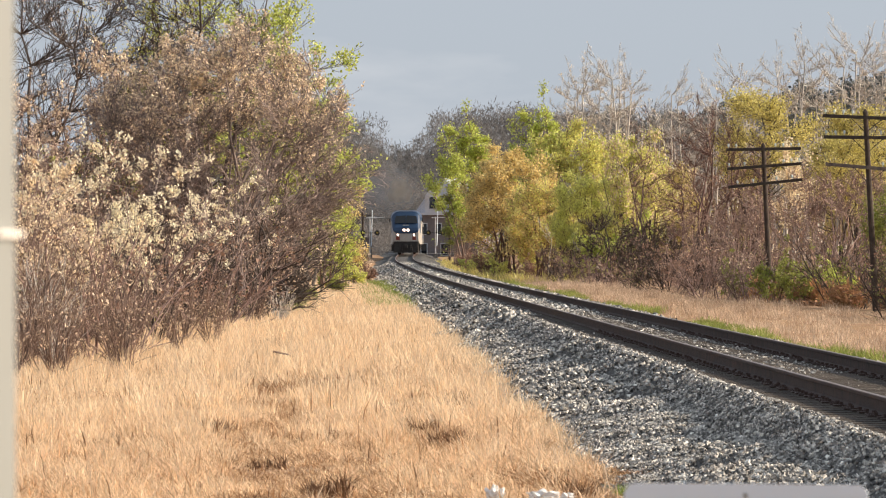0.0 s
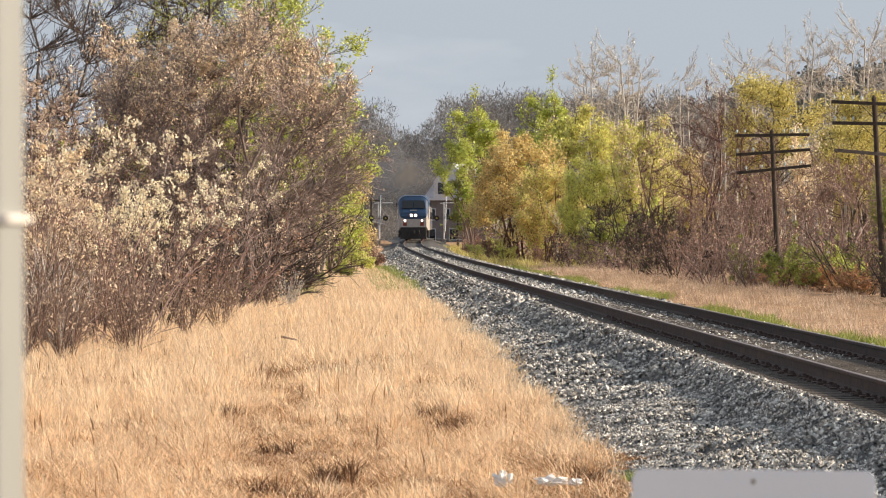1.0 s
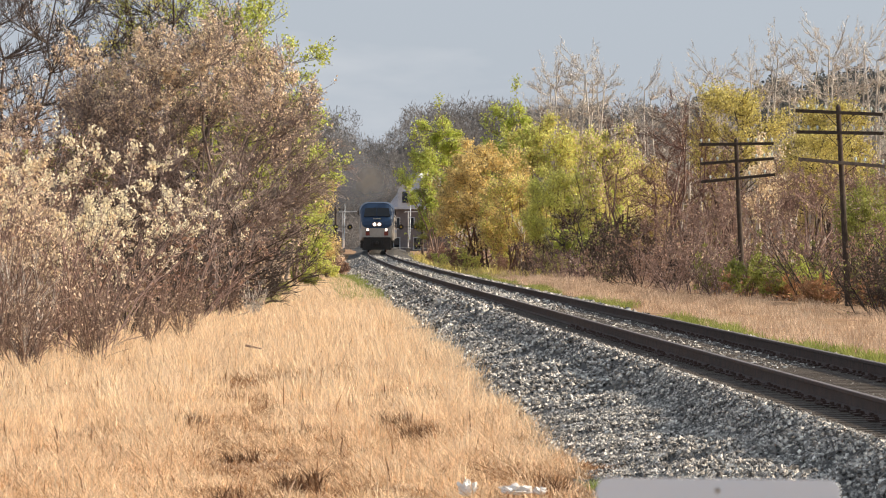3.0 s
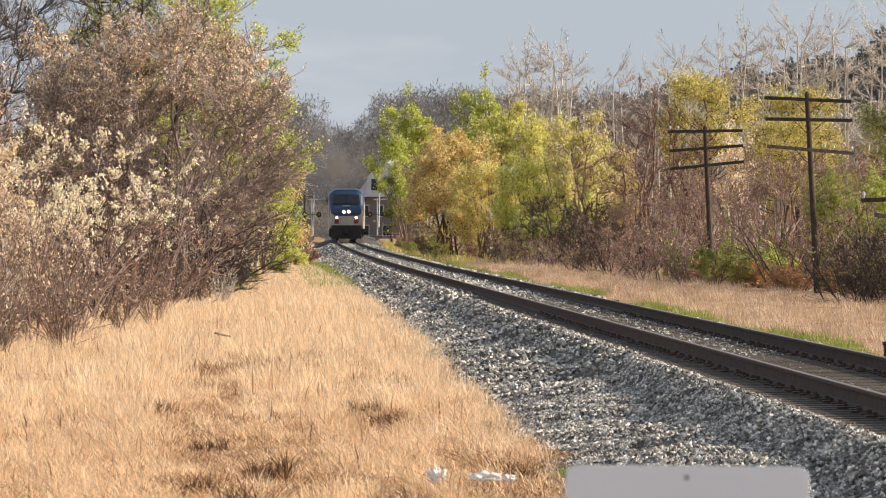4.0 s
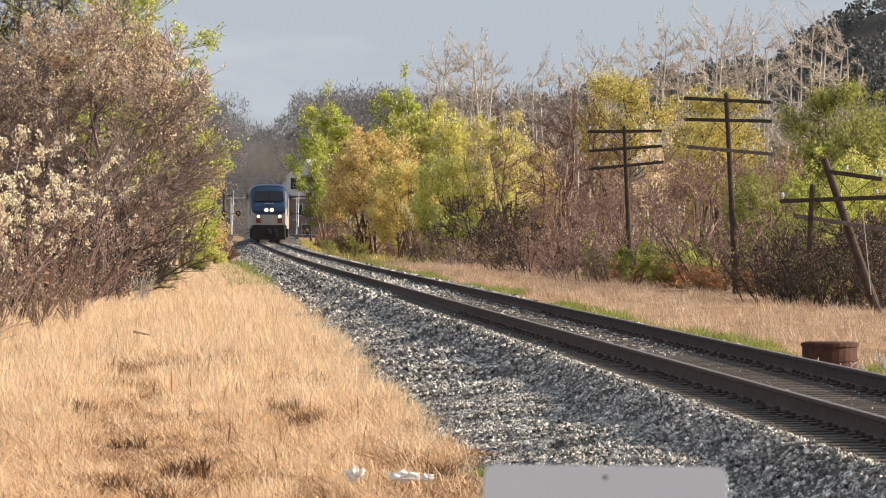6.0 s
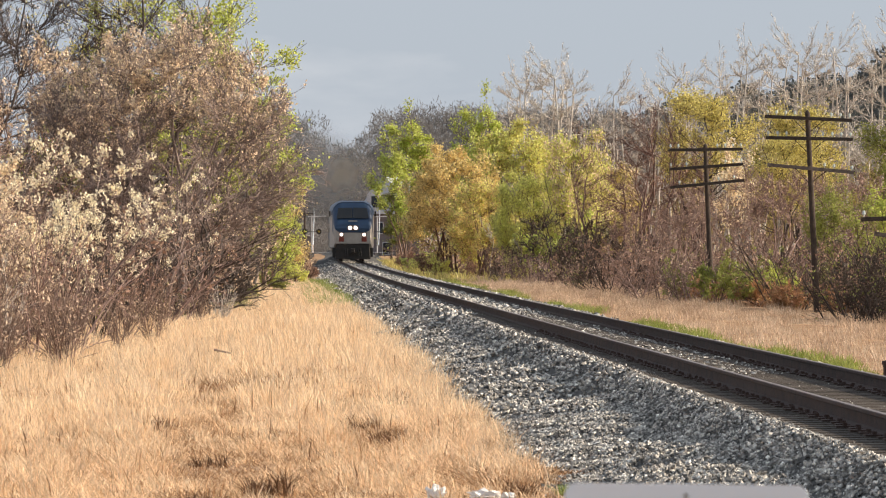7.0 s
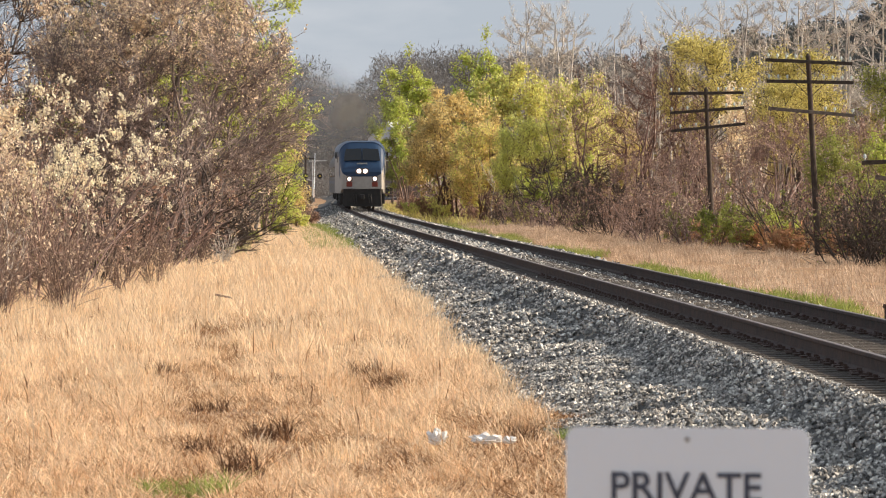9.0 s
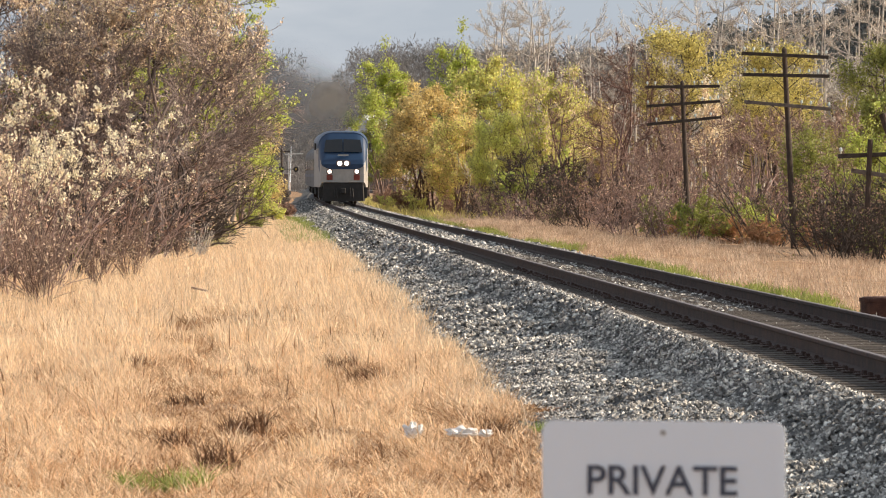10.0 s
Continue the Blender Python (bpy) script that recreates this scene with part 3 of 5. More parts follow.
russet = crowned(14, 1.7, 1.6, 2.2, stems=14, limbs=60, twigs=520, fine=600, thick=0.03, least=0.006, rough=0.15, foot=0.3, low=-0.8, up=0.12, spray=0.5,
                 leaf=((260, 4, 0.045, 1.8, 0.05, 0.2), (200, 4, 0.045, 1.8, 0.05, 0.2)))
for x, y, r, s in ((-11.4, 122, 0, 1.0), (-13.0, 134, 90, 1.2), (-10.6, 112, 200, 0.85), (-9.4, 106, 300, 0.65), (-10.0, 116, 40, 0.75), (-11.0, 118, 140, 0.95)):
    russet.build("russet_shrub", "reddish-brown brush with dry tan seed heads", "shrub", M_BARK_RED if s > 0.9 else M_BARK, (("bud_crown", M_CATKIN), ("seed_crown", M_BUD)), at(x, y, r, s))
stalks = shrub(15, 2.0, 0.9, stems=12, twig=0.07, leaf=((120, 0.04, 2.0),), thick=0.020, up=0.03, curl=0.1, dome=False)
for x, y, r, s in ((-7.6, 100, 0, 1.0), (-8.6, 98, 70, 1.1), (-7.2, 96, 140, 0.8), (-9.4, 103, 200, 1.2), (-8.2, 93, 250, 0.7), (-8.4, 116, 20, 0.9), (-7.4, 128, 210, 0.8), (-9.0, 110, 90, 1.0), (-8.0, 104, 33, 0.9), (-7.0, 108, 66, 0.65), (-8.9, 94, 99, 1.0), (-6.9, 118, 132, 0.6), (-7.9, 90, 165, 0.8), (-8.8, 88, 198, 0.9), (-7.0, 138, 231, 0.7), (-6.8, 147, 264, 0.6), (-9.3, 97, 297, 1.2), (-7.9, 122, 330, 0.9)):
    stalks.build("sapling", "clump of bare pale saplings in dry grass", "sapling", M_BARK_PALE if r in (70, 264) else M_BARK, (("bud_crown", M_BUD),), at(x, y, r, s), "saplings by the thicket")
edge = crowned(16, 2.6, 1.5, 1.7, stems=16, limbs=80, twigs=700, fine=900, thick=0.07, least=0.0075, rough=0.16, foot=0.5, low=-0.75, fork=0.5, wiggle=0.045, up=0.0, lift=0.35,
               leaf=((160, 3, 0.05, 1.8, 0.05, 0.3),))
for x, y, r, s in ((-8.0, 160, 0, 1.0), (-8.5, 176, 110, 1.15), (-10.4, 146, 220, 0.9), (-7.6, 152, 300, 0.75)):
    edge.build("dark_shrub", "dark tangled shrub with low crooked branches", "shrub", M_BARK_DARK, (("bud_crown", M_BUD),), at(x, y, r, s))
lime = crowned(21, 2.5, 4.9, 6.6, stems=5, limbs=90, twigs=900, thick=0.12, least=0.011, rough=0.2, low=-0.8, up=0.14, fork=0.3, leaf=((1500, 7, 0.085, 1.3, 0.13, 0.0),))
lime.build("poplar_tree", "tree with fresh lime-green spring leaves", "tree", M_BARK_GREY, (("crown", M_LEAF_LIME),), at(-9.1, 216, 0))
lime.build("poplar_tree", "tall tree with fresh lime-green spring leaves", "tree", M_BARK_GREY, (("crown", M_LEAF_LIME),), at(-11.7, 228, 140, 1.2, 1.05))
olive = crowned(24, 3.0, 5.2, 9.6, stems=5, limbs=110, twigs=1100, fine=900, thick=0.15, least=0.011, rough=0.2, low=-0.8, up=0.14, leaf=((700, 5, 0.075, 1.4, 0.13, 0.0),))
olive.build("bare_tree", "tall tree with sparse olive-green opening buds", "tree", M_BARK_DARK, (("bud_crown", M_LEAF_GREEN),), at(-13.0, 214, 120, 1.0))
olive.build("bare_tree", "tall tree with sparse yellow-green opening buds", "tree", M_BARK_DARK, (("bud_crown", M_LEAF_OLIVE),), at(-15.6, 222, 220, 0.95))
lime_side = crowned(22, 1.5, 3.6, 4.0, stems=4, limbs=50, twigs=420, thick=0.07, least=0.011, rough=0.22, low=-0.9, up=0.14, leaf=((800, 7, 0.085, 1.3, 0.12, 0.0),))
lime_side.build("young_tree", "young tree with yellow-green spring leaves", "tree", M_BARK, (("crown", M_LEAF_LIME),), at(-8.7, 238, 0, 1.0))
lime_side.build("young_tree", "young tree with lime spring leaves", "tree", M_BARK, (("crown", M_LEAF_LIME),), at(-8.7, 255, 60, 0.60))
lime_side.build("young_tree", "young tree with yellow-ochre spring leaves", "tree", M_BARK, (("crown", M_LEAF_OCHRE),), at(-8.9, 268, 150, 0.75))
bare = crowned(23, 3.0, 6.0, 8.2, stems=4, limbs=90, twigs=800, fine=1500, thick=0.13, least=0.010, rough=0.18, low=-0.8, up=0.22, fork=0.35, leaf=((300, 2, 0.05, 1.4, 0.06, 0.3),))
for x, y, r, s in ((-17.6, 196, 0, 1.0), (-19.2, 205, 60, 1.1), (-16.2, 222, 140, 1.0), (-20.5, 190, 220, 0.9), (-14.8, 236, 300, 1.0)):
    bare.build("bare_tree", "tall bare grey tree with fine upright branches", "tree", M_BARK_DARK, (("bud_crown", M_BUD),), at(x, y, r, s), "bare trees behind the thicket")
weed = shrub(17, 1.5, 0.9, stems=10, twig=0.2, leaf=((700, 0.08, 1.4), (700, 0.08, 1.4)), thick=0.022, up=0.05)
for x, y, r, s, mat in ((-8.2, 262, 0, 0.9, M_LEAF_YELLOW), (-9.3, 285, 80, 1.2, M_LEAF_YELLOW), (-10.1, 300, 160, 1.2, M_BUD), (-9.2, 246, 240, 0.8, M_LEAF_GREEN), (-10.6, 318, 30, 1.1, M_LEAF_YELLOW),
                        (-7.6, 186, 110, 0.55, M_LEAF_GREEN), (-8.2, 200, 220, 0.55, M_LEAF_GREEN), (-11.4, 330, 300, 1.2, M_BUD_RED), (-9.6, 140, 10, 0.5, M_LEAF_GREEN), (-10.4, 122, 10, 0.55, M_LEAF_GREEN),
                        (-9.0, 276, 45, 1.1, M_BUD_RED), (-9.9, 296, 130, 1.3, M_BUD_RED), (-10.4, 310, 200, 1.3, M_LEAF_YELLOW), (-11.6, 350, 60, 1.5, M_BUD_RED), (-12.8, 380, 90, 1.6, M_BUD), (-7.9, 226, 300, 0.7, M_LEAF_GREEN),
                        (-13.6, 410, 20, 1.7, M_LEAF_YELLOW), (-9.7, 322, 20, 0.9, M_BUD), (-10.6, 345, 70, 1.0, M_BUD_RED), (-11.5, 372, 150, 1.1, M_BUD), (-8.6, 290, 190, 0.8, M_BUD_RED), (-12.6, 400, 250, 1.2, M_BUD_RED), (-13.4, 430, 250, 1.3, M_BUD)):
    weed.build("weedy_bush", "low weedy bush at the edge of the dry grass", "bush", M_BARK, (("crown", mat), ("crown", mat)), at(x, y, r, s), "low bushes by the thicket")

# ---- right side: willows, birches and brush behind the telegraph line ----
young = crowned(31, 2.3, 4.9, 6.9, stems=7, limbs=90, twigs=700, thick=0.10, least=0.014, rough=0.24, low=-0.9, up=0.25, fork=0.3, leaf=((2300, 7, 0.12, 1.3, 0.17, 0.0),))
young.build("young_poplar", "young poplar with bright lime-green leaves", "tree", M_BARK, (("crown", M_LEAF_LIME),), at(-4.8, 425, 0))
young.build("young_poplar", "small poplar with dull green leaves", "tree", M_BARK, (("crown", M_LEAF_GREEN),), at(-3.2, 440, 130, 0.8))
young.build("young_poplar", "small poplar with dull green leaves", "tree", M_BARK, (("crown", M_LEAF_GREEN),), at(-5.9, 462, 230, 0.62))
young.build("young_poplar", "slender poplar with yellow-green leaves above the willows", "tree", M_BARK, (("crown", M_LEAF_LIME),), at(1.0, 372, 20, 0.85, 1.18))
willow = crowned(32, 3.0, 4.0, 4.7, stems=16, limbs=170, twigs=1500, thick=0.07, least=0.011, rough=0.12, foot=0.5, low=-0.9, fork=0.4, up=0.10,
                 leaf=((4200, 4, 0.098, 1.6, 0.19, 0.03), (2400, 4, 0.098, 1.6, 0.19, 0.10)))
for x, y, r, s, high, mats, tone in ((-1.1, 350, 0, 1.0, 0.98, (M_LEAF_OCHRE, M_LEAF_OCHRE), "ochre"), (3.2, 358, 40, 1.08, 1.10, (M_LEAF_YELLOW, M_LEAF_OLIVE), "yellow"), (6.9, 346, 120, 0.85, 1.30, (M_LEAF_YELLOW, M_BUD), "tan-yellow"),
                                     (3.7, 330, 250, 0.72, 1.05, (M_LEAF_YELLOW, M_LEAF_YELLOW), "bright yellow"), (1.1, 338, 200, 0.72, 1.0, (M_LEAF_OCHRE, M_LEAF_YELLOW), "ochre-yellow"), (9.6, 352, 300, 0.8, 1.1, (M_LEAF_OLIVE, M_BUD), "olive-tan")):
    willow.build("willow_tree", f"bushy willow with fine {tone} spring leaves", "tree", M_BARK_STEM, (("crown", mats[0]), ("crown", mats[1])), at(x, y, r, s, high), "willows along the line")
tall_willow = crowned(33, 2.9, 4.0, 8.5, stems=6, limbs=120, twigs=1200, thick=0.12, least=0.012, rough=0.22, low=-0.8, fork=0.25, lift=0.6, leaf=((3600, 4, 0.092, 1.6, 0.22, 0.05),))
tall_willow.build("willow_tree", "tall willow with a rounded yellow-green crown", "tree", M_BARK_DARK, (("crown", M_LEAF_OLIVE),), at(14.7, 330, 0))
tall_willow.build("willow_tree", "tall willow with a rounded yellow-green crown", "tree", M_BARK_DARK, (("crown", M_LEAF_OLIVE),), at(20.2, 320, 100, 0.9))
tall_willow.build("willow_tree", "tall willow with an olive-green crown", "tree", M_BARK_DARK, (("crown", M_LEAF_GREEN),), at(25.5, 305, 190, 0.9))
tall_willow.build("willow_tree", "willow with a rounded yellow-green crown", "tree", M_BARK_DARK, (("crown", M_LEAF_OLIVE),), at(17.6, 300, 260, 0.72))
birch = crowned(34, 2.0, 6.6, 9.8, stems=4, limbs=80, twigs=800, fine=3200, thick=0.11, least=0.0088, rough=0.14, low=-0.8, up=0.16, fork=0.6, lift=0.6, foot=0.35, wiggle=0.004, spray=0.32, curl=0.05,
                leaf=((380, 2, 0.05, 1.4, 0.08, 0.3),))
for x, y, r, s in ((3.4, 388, 0, 0.96), (4.5, 380, 160, 0.98), (5.5, 390, 60, 1.02), (6.6, 382, 310, 1.0), (7.6, 388, 130, 0.97), (9.6, 380, 260, 0.82), (11.4, 386, 200, 0.85), (12.8, 374, 20, 0.80), (14.6, 380, 90, 0.90), (16.2, 376, 250, 0.86),
                   (17.6, 372, 330, 0.90), (19.2, 366, 140, 0.95), (20.6, 374, 80, 0.92), (21.9, 368, 45, 1.0), (23.4, 362, 180, 0.95), (24.6, 370, 300, 0.97), (25.9, 366, 280, 1.0), (27.4, 362, 20, 0.96), (28.8, 360, 70, 1.0), (31.0, 366, 10, 0.95)):
    birch.build("birch_tree", "bare birch with pale thin trunks", "tree", M_BARK_PALE, (("bud_crown", M_BUD),), at(x, y, r, s * (1.13 if x > 11 else 1.03)), "birches behind the willows")
slim = crowned(43, 0.6, 1.7, 3.4, stems=1, limbs=9, twigs=36, thick=0.075, least=0.010, rough=0.2, low=-0.6, up=0.25, foot=0.02, wiggle=0.012, leaf=((40, 3, 0.07, 1.4, 0.08, 0.2),))
for x, y, r, s in ((1.5, 334, 0, 0.95), (3.15, 318, 120, 0.7), (5.9, 312, 210, 0.8), (8.2, 300, 300, 0.9)):
    slim.build("young_birch", "slim young birch with a white trunk before the willows", "tree", M_BARK_WHITE, (("bud_crown", M_LEAF_LIME),), at(x, y, r, s), "young birches")
redtree = crowned(35, 2.2, 4.2, 6.3, stems=8, limbs=70, twigs=600, fine=900, thick=0.10, least=0.011, rough=0.18, foot=0.4, low=-0.85, up=0.14, fork=0.45, wiggle=0.03, leaf=((260, 2, 0.06, 1.5, 0.06, 0.2),))
for x, y, r, s in ((8.9, 288, 0, 1.0), (10.6, 296, 80, 0.92), (7.4, 304, 160, 0.78), (12.6, 300, 240, 0.85), (11.4, 274, 30, 0.66)):
    redtree.build("bare_tree", "bare reddish-brown tree with several stems", "tree", M_BARK_STEM, (("bud_crown", M_BUD_RED),), at(x, y, r, s), "bare trees behind the telegraph line")
plum = crowned(36, 2.8, 2.9, 3.1, stems=22, limbs=170, twigs=2200, fine=4200, thick=0.045, least=0.0095, rough=0.08, foot=0.5, low=-0.85, fork=0.4, up=0.12,
               leaf=((500, 2, 0.05, 1.6, 0.05, 0.3), (300, 2, 0.05, 1.6, 0.05, 0.3)))
for x, y, r, s in ((13.4, 235, 0, 1.0), (15.4, 246, 100, 1.0), (10.0, 242, 200, 0.72), (11.4, 252, 30, 0.9), (17.8, 240, 290, 1.0), (16.6, 212, 50, 0.7), (8.6, 262, 140, 0.72)):
    plum.build("purple_brown_shrub", "dense bare shrub of purple-brown twigs", "shrub", M_BARK_RED, (("bud_crown", M_BUD_RED), ("bud_crown", M_BUD)), at(x, y, r, s), "shrubs behind the telegraph line")
tangle = crowned(41, 2.0, 1.9, 2.3, stems=16, limbs=110, twigs=900, fine=1100, thick=0.05, least=0.013, rough=0.2, foot=0.6, low=-0.9, fork=0.5, wiggle=0.05, up=0.0, leaf=((120, 2, 0.06, 1.6, 0.06, 0.2),))
for x, y, r, s in ((4.9, 302, 0, 1.1), (7.3, 298, 90, 1.0), (6.1, 292, 170, 0.75), (9.0, 272, 250, 0.8), (2.6, 318, 310, 0.6), (12.6, 163, 30, 0.62), (14.0, 160, 120, 0.72), (13.2, 152, 200, 0.62), (15.4, 164, 280, 0.8), (12.0, 158, 60, 0.55), (14.6, 154, 340, 0.7), (16.4, 158, 150, 0.75)):
    tangle.build("dark_shrub", "dark tangled bare shrub below the willows", "shrub", M_BARK_DARK, (("bud_crown", M_BUD_RED),), at(x, y, r, s), "dark tangled shrubs")
brush = shrub(37, 2.7, 1.9, stems=12, twig=0.22, leaf=((300, 0.045, 1.6), (260, 0.045, 1.6)), thick=0.03, up=0.06, dome=False)
spots = [(0.2, 372), (1.2, 352), (2.6, 342), (3.6, 330), (5.0, 318), (6.0, 306), (6.8, 292), (7.4, 280), (8.4, 268), (9.0, 256), (9.8, 244), (10.4, 232), (10.8, 222), (11.6, 214), (12.6, 206),
         (7.9, 272), (6.5, 300), (12.2, 196), (13.8, 198), (14.6, 186), (15.8, 178), (15.2, 168), (16.4, 160), (14.2, 176), (17.6, 170), (16.0, 150), (17.2, 142), (18.4, 156), (-1.0, 392), (-2.6, 410), (-3.4, 440), (-5.0, 470), (-6.0, 500), (11.6, 158), (12.4, 166), (13.4, 160), (14.2, 152), (12.8, 152), (15.0, 158), (8.6, 206), (7.6, 222), (6.6, 244), (5.2, 262), (4.6, 276), (3.4, 292), (2.2, 308), (13.6, 188), (-8.4, 104), (-9.2, 100), (-10.0, 106), (-10.2, 113), (-10.8, 120), (-8.0, 132), (-9.2, 141), (-8.6, 148)]
for i, (x, y) in enumerate(spots):
    bark, bud = ((M_BARK_RED, M_BUD_RED), (M_BARK_DARK, M_BUD_RED), (M_BARK_DARK, M_LEAF_GREEN), (M_BARK_RED, M_BUD))[i % 4]
    if y < 182 and x > 0:
        bark, bud = M_BARK_DARK, (M_BUD_RED, M_LEAF_GREEN)[i % 2]
    brush.build("brush", "tangled bare undergrowth at the foot of the trees", "shrub", bark, (("bud_crown", bud), ("bud_crown", M_BUD_RED)), Matrix.Translation((0, 0, -0.3)) @ at(x, y, i * 67, 0.65 + 0.16 * (i * 7 % 6)), "undergrowth along the line")
reed = shrub(42, 1.25, 0.9, stems=60, twig=0.03, leaf=((160, 0.09, 2.6),), thick=0.012, up=0.0, curl=0.3, dome=False)
for i, (x, y) in enumerate(((11.3, 192), (12.0, 196), (11.0, 200), (12.9, 190), (10.6, 207), (9.4, 213), (13.1, 183))):
    reed.build("dead_weeds", "russet-brown dead weeds between the poles", "weeds", M_STALK, (("seed_crown", M_REED),), at(x, y, i * 70, 0.9 + 0.1 * (i % 3)), "dead weeds by the poles")
greenbush = shrub(38, 2.2, 1.2, stems=12, twig=0.2, leaf=((1100, 0.075, 1.4), (1000, 0.075, 1.4)), thick=0.022, up=0.08, dome=False)
for x, y, r, s, mat in ((9.5, 204, 0, 0.95, M_LEAF_GREEN), (10.4, 200, 90, 0.85, M_LEAF_GREEN), (12.0, 202, 180, 0.8, M_LEAF_LIME), (11.6, 206, 30, 0.85, M_LEAF_GREEN), (5.2, 306, 60, 1.9, M_LEAF_LIME), (8.9, 216, 250, 0.8, M_LEAF_GREEN), (13.6, 168, 10, 0.6, M_LEAF_GREEN), (2.8, 318, 140, 0.9, M_LEAF_YELLOW), (0.4, 340, 140, 1.0, M_LEAF_YELLOW), (-2.4, 380, 20, 1.0, M_LEAF_YELLOW), (-3.8, 372, 70, 0.7, M_LEAF_YELLOW), (-2.6, 352, 170, 0.8, M_BUD_RED), (-1.6, 338, 200, 0.7, M_LEAF_YELLOW), (-4.6, 402, 10, 0.8, M_BUD_RED), (0.2, 316, 320, 0.6, M_BUD_RED)):
    greenbush.build("green_bush", "low bush in fresh green leaf by the telegraph poles", "bush", M_BARK, (("crown", mat), ("crown", mat)), at(x, y, r, s), "green bushes by the poles")
limebush = crowned(39, 2.5, 2.7, 3.2, stems=9, limbs=90, twigs=800, thick=0.06, least=0.009, rough=0.2, foot=0.5, low=-0.8, up=0.16, leaf=((2200, 6, 0.075, 1.4, 0.11, 0.0),))
for x, y, r, s, mat in ((15.4, 186, 0, 0.78, M_LEAF_LIME), (17.4, 192, 120, 0.85, M_LEAF_YELLOW), (18.6, 206, 40, 1.15, M_LEAF_GREEN), (20.6, 222, 260, 1.25, M_LEAF_GREEN), (15.2, 216, 200, 0.8, M_LEAF_GREEN), (19.6, 182, 200, 1.0, M_LEAF_YELLOW)):
    limebush.build("leafy_shrub", "leafy shrub in bright yellow-green spring leaf", "shrub", M_BARK, (("crown", mat),), at(x, y, r, s), "leafy shrubs behind the broken pole")
pale = crowned(40, 1.2, 2.4, 4.6, stems=8, limbs=40, twigs=260, thick=0.035, least=0.009, rough=0.2, low=-0.8, up=0.2, leaf=((300, 6, 0.075, 1.6, 0.10, 0.2), (160, 6, 0.075, 1.6, 0.10, 0.4)))
pale.build("pussy_willow", "tall pussy willow with pale cream catkins", "shrub", M_BARK, (("bud_crown", M_CATKIN), ("catkin_crown", M_CATKIN_WHITE)), at(12.6, 248, 0))

# ---- far hills and woods ----
def hill(name, xs, ys, height, label):
    X, Y = np.meshgrid(xs, ys, indexing="xy")
    Z = height(X, Y)
    V = np.stack([X, Y, Z], -1).reshape(-1, 3)
    n, k = len(ys), len(xs)
    i = (np.arange(n - 1)[:, None] * k + np.arange(k - 1)[None]).ravel()
    return tagged(new(name, mesh_np(name, V, np.stack([i, i + 1, i + k + 1, i + k], -1), None, [M_HILL], True)), label, "hill", kind="structure")


def ridge(x, table):
    return np.interp(x, [a for a, _ in table], [b for _, b in table])


FAR = [(-400, 17), (-110, 16), (-60, 20.5), (-31, 21.5), (-26, 21.5), (-23, 15), (-21, 15), (-18.5, 21), (-12, 22), (-2, 23), (12, 23.5), (30, 22), (110, 26), (300, 34), (500, 40)]


def far_up(x, y):
    return -1.5 + np.clip((y - 850) / 150, 0, 1) ** 0.8 * (ridge(x, FAR) + 0.6 * np.sin(x * 0.31))


hill("hill_far", np.arange(-400, 501, 4.0), np.arange(840, 1241, 20.0), far_up, "low wooded hill beyond the road crossing")
BIG = [(-700, 4), (-100, 20), (20, 38), (57, 41), (84, 45), (102, 49), (122, 53), (128, 56), (135, 60), (162, 72), (200, 81), (300, 92), (420, 104), (700, 110)]


def big_up(x, y):
    return -1.5 + np.clip((y - 1350) / 350, 0, 1) ** 0.7 * (ridge(x, BIG) + 1.0 * np.sin(x * 0.09))


hill("hill_big", np.arange(-700, 901, 14.0), np.arange(1340, 2201, 24.0), big_up, "steep dark wooded hill on the skyline")


def wood(name, kinds, xs, ys, sizes, turn, up, mats, label):
    """A far wood: plants of a few kinds joined into one mesh."""
    allv, allq, off = [], [], 0
    for i, (x, y, s, a) in enumerate(zip(xs, ys, sizes, turn)):
        v, q = kinds[i % len(kinds)]
        c, d = math.cos(a), math.sin(a)
        w = v * s
        w = np.stack([w[:, 0] * c - w[:, 1] * d + x, w[:, 0] * d + w[:, 1] * c + y, w[:, 2] + up(np.array(x), np.array(y))], 1)
        allv.append(w)
        allq.append(q + off)
        off += len(w)
    me = mesh_np(name, np.concatenate(allv), np.concatenate(allq), None, mats)
    return tagged(new(name, me), label, "woods", kind="stuff")


rng = np.random.default_rng(5)
M_FARWOOD = material("far_bare_wood", (0.17, 0.163, 0.16), 0.95, second=(0.25, 0.238, 0.23), scale=0.05, island=0.25, through_light=0.35)
M_FARLEAF = material("far_leafing_wood", (0.34, 0.29, 0.10), 0.95, second=(0.42, 0.35, 0.16), scale=0.05, island=0.3, through_light=0.4)
M_DARKWOOD = material("dark_hill_wood", (0.11, 0.12, 0.12), 0.95, second=(0.17, 0.17, 0.155), scale=0.05, island=0.3, through_light=0.2)
def canopy(seed, reach, tall, count, size, long=1.4, hang=0.3):
    """A rounded far crown of many leaf sprays."""
    rng = np.random.default_rng(seed)
    p = unit(rng.normal(0, 1, (count, 3))) * rng.uniform(0.55, 1.0, (count, 1)) * np.array([reach, reach, tall]) + np.array([0, 0, tall * 0.55])
    return leaves(rng, p, size, long, hang)


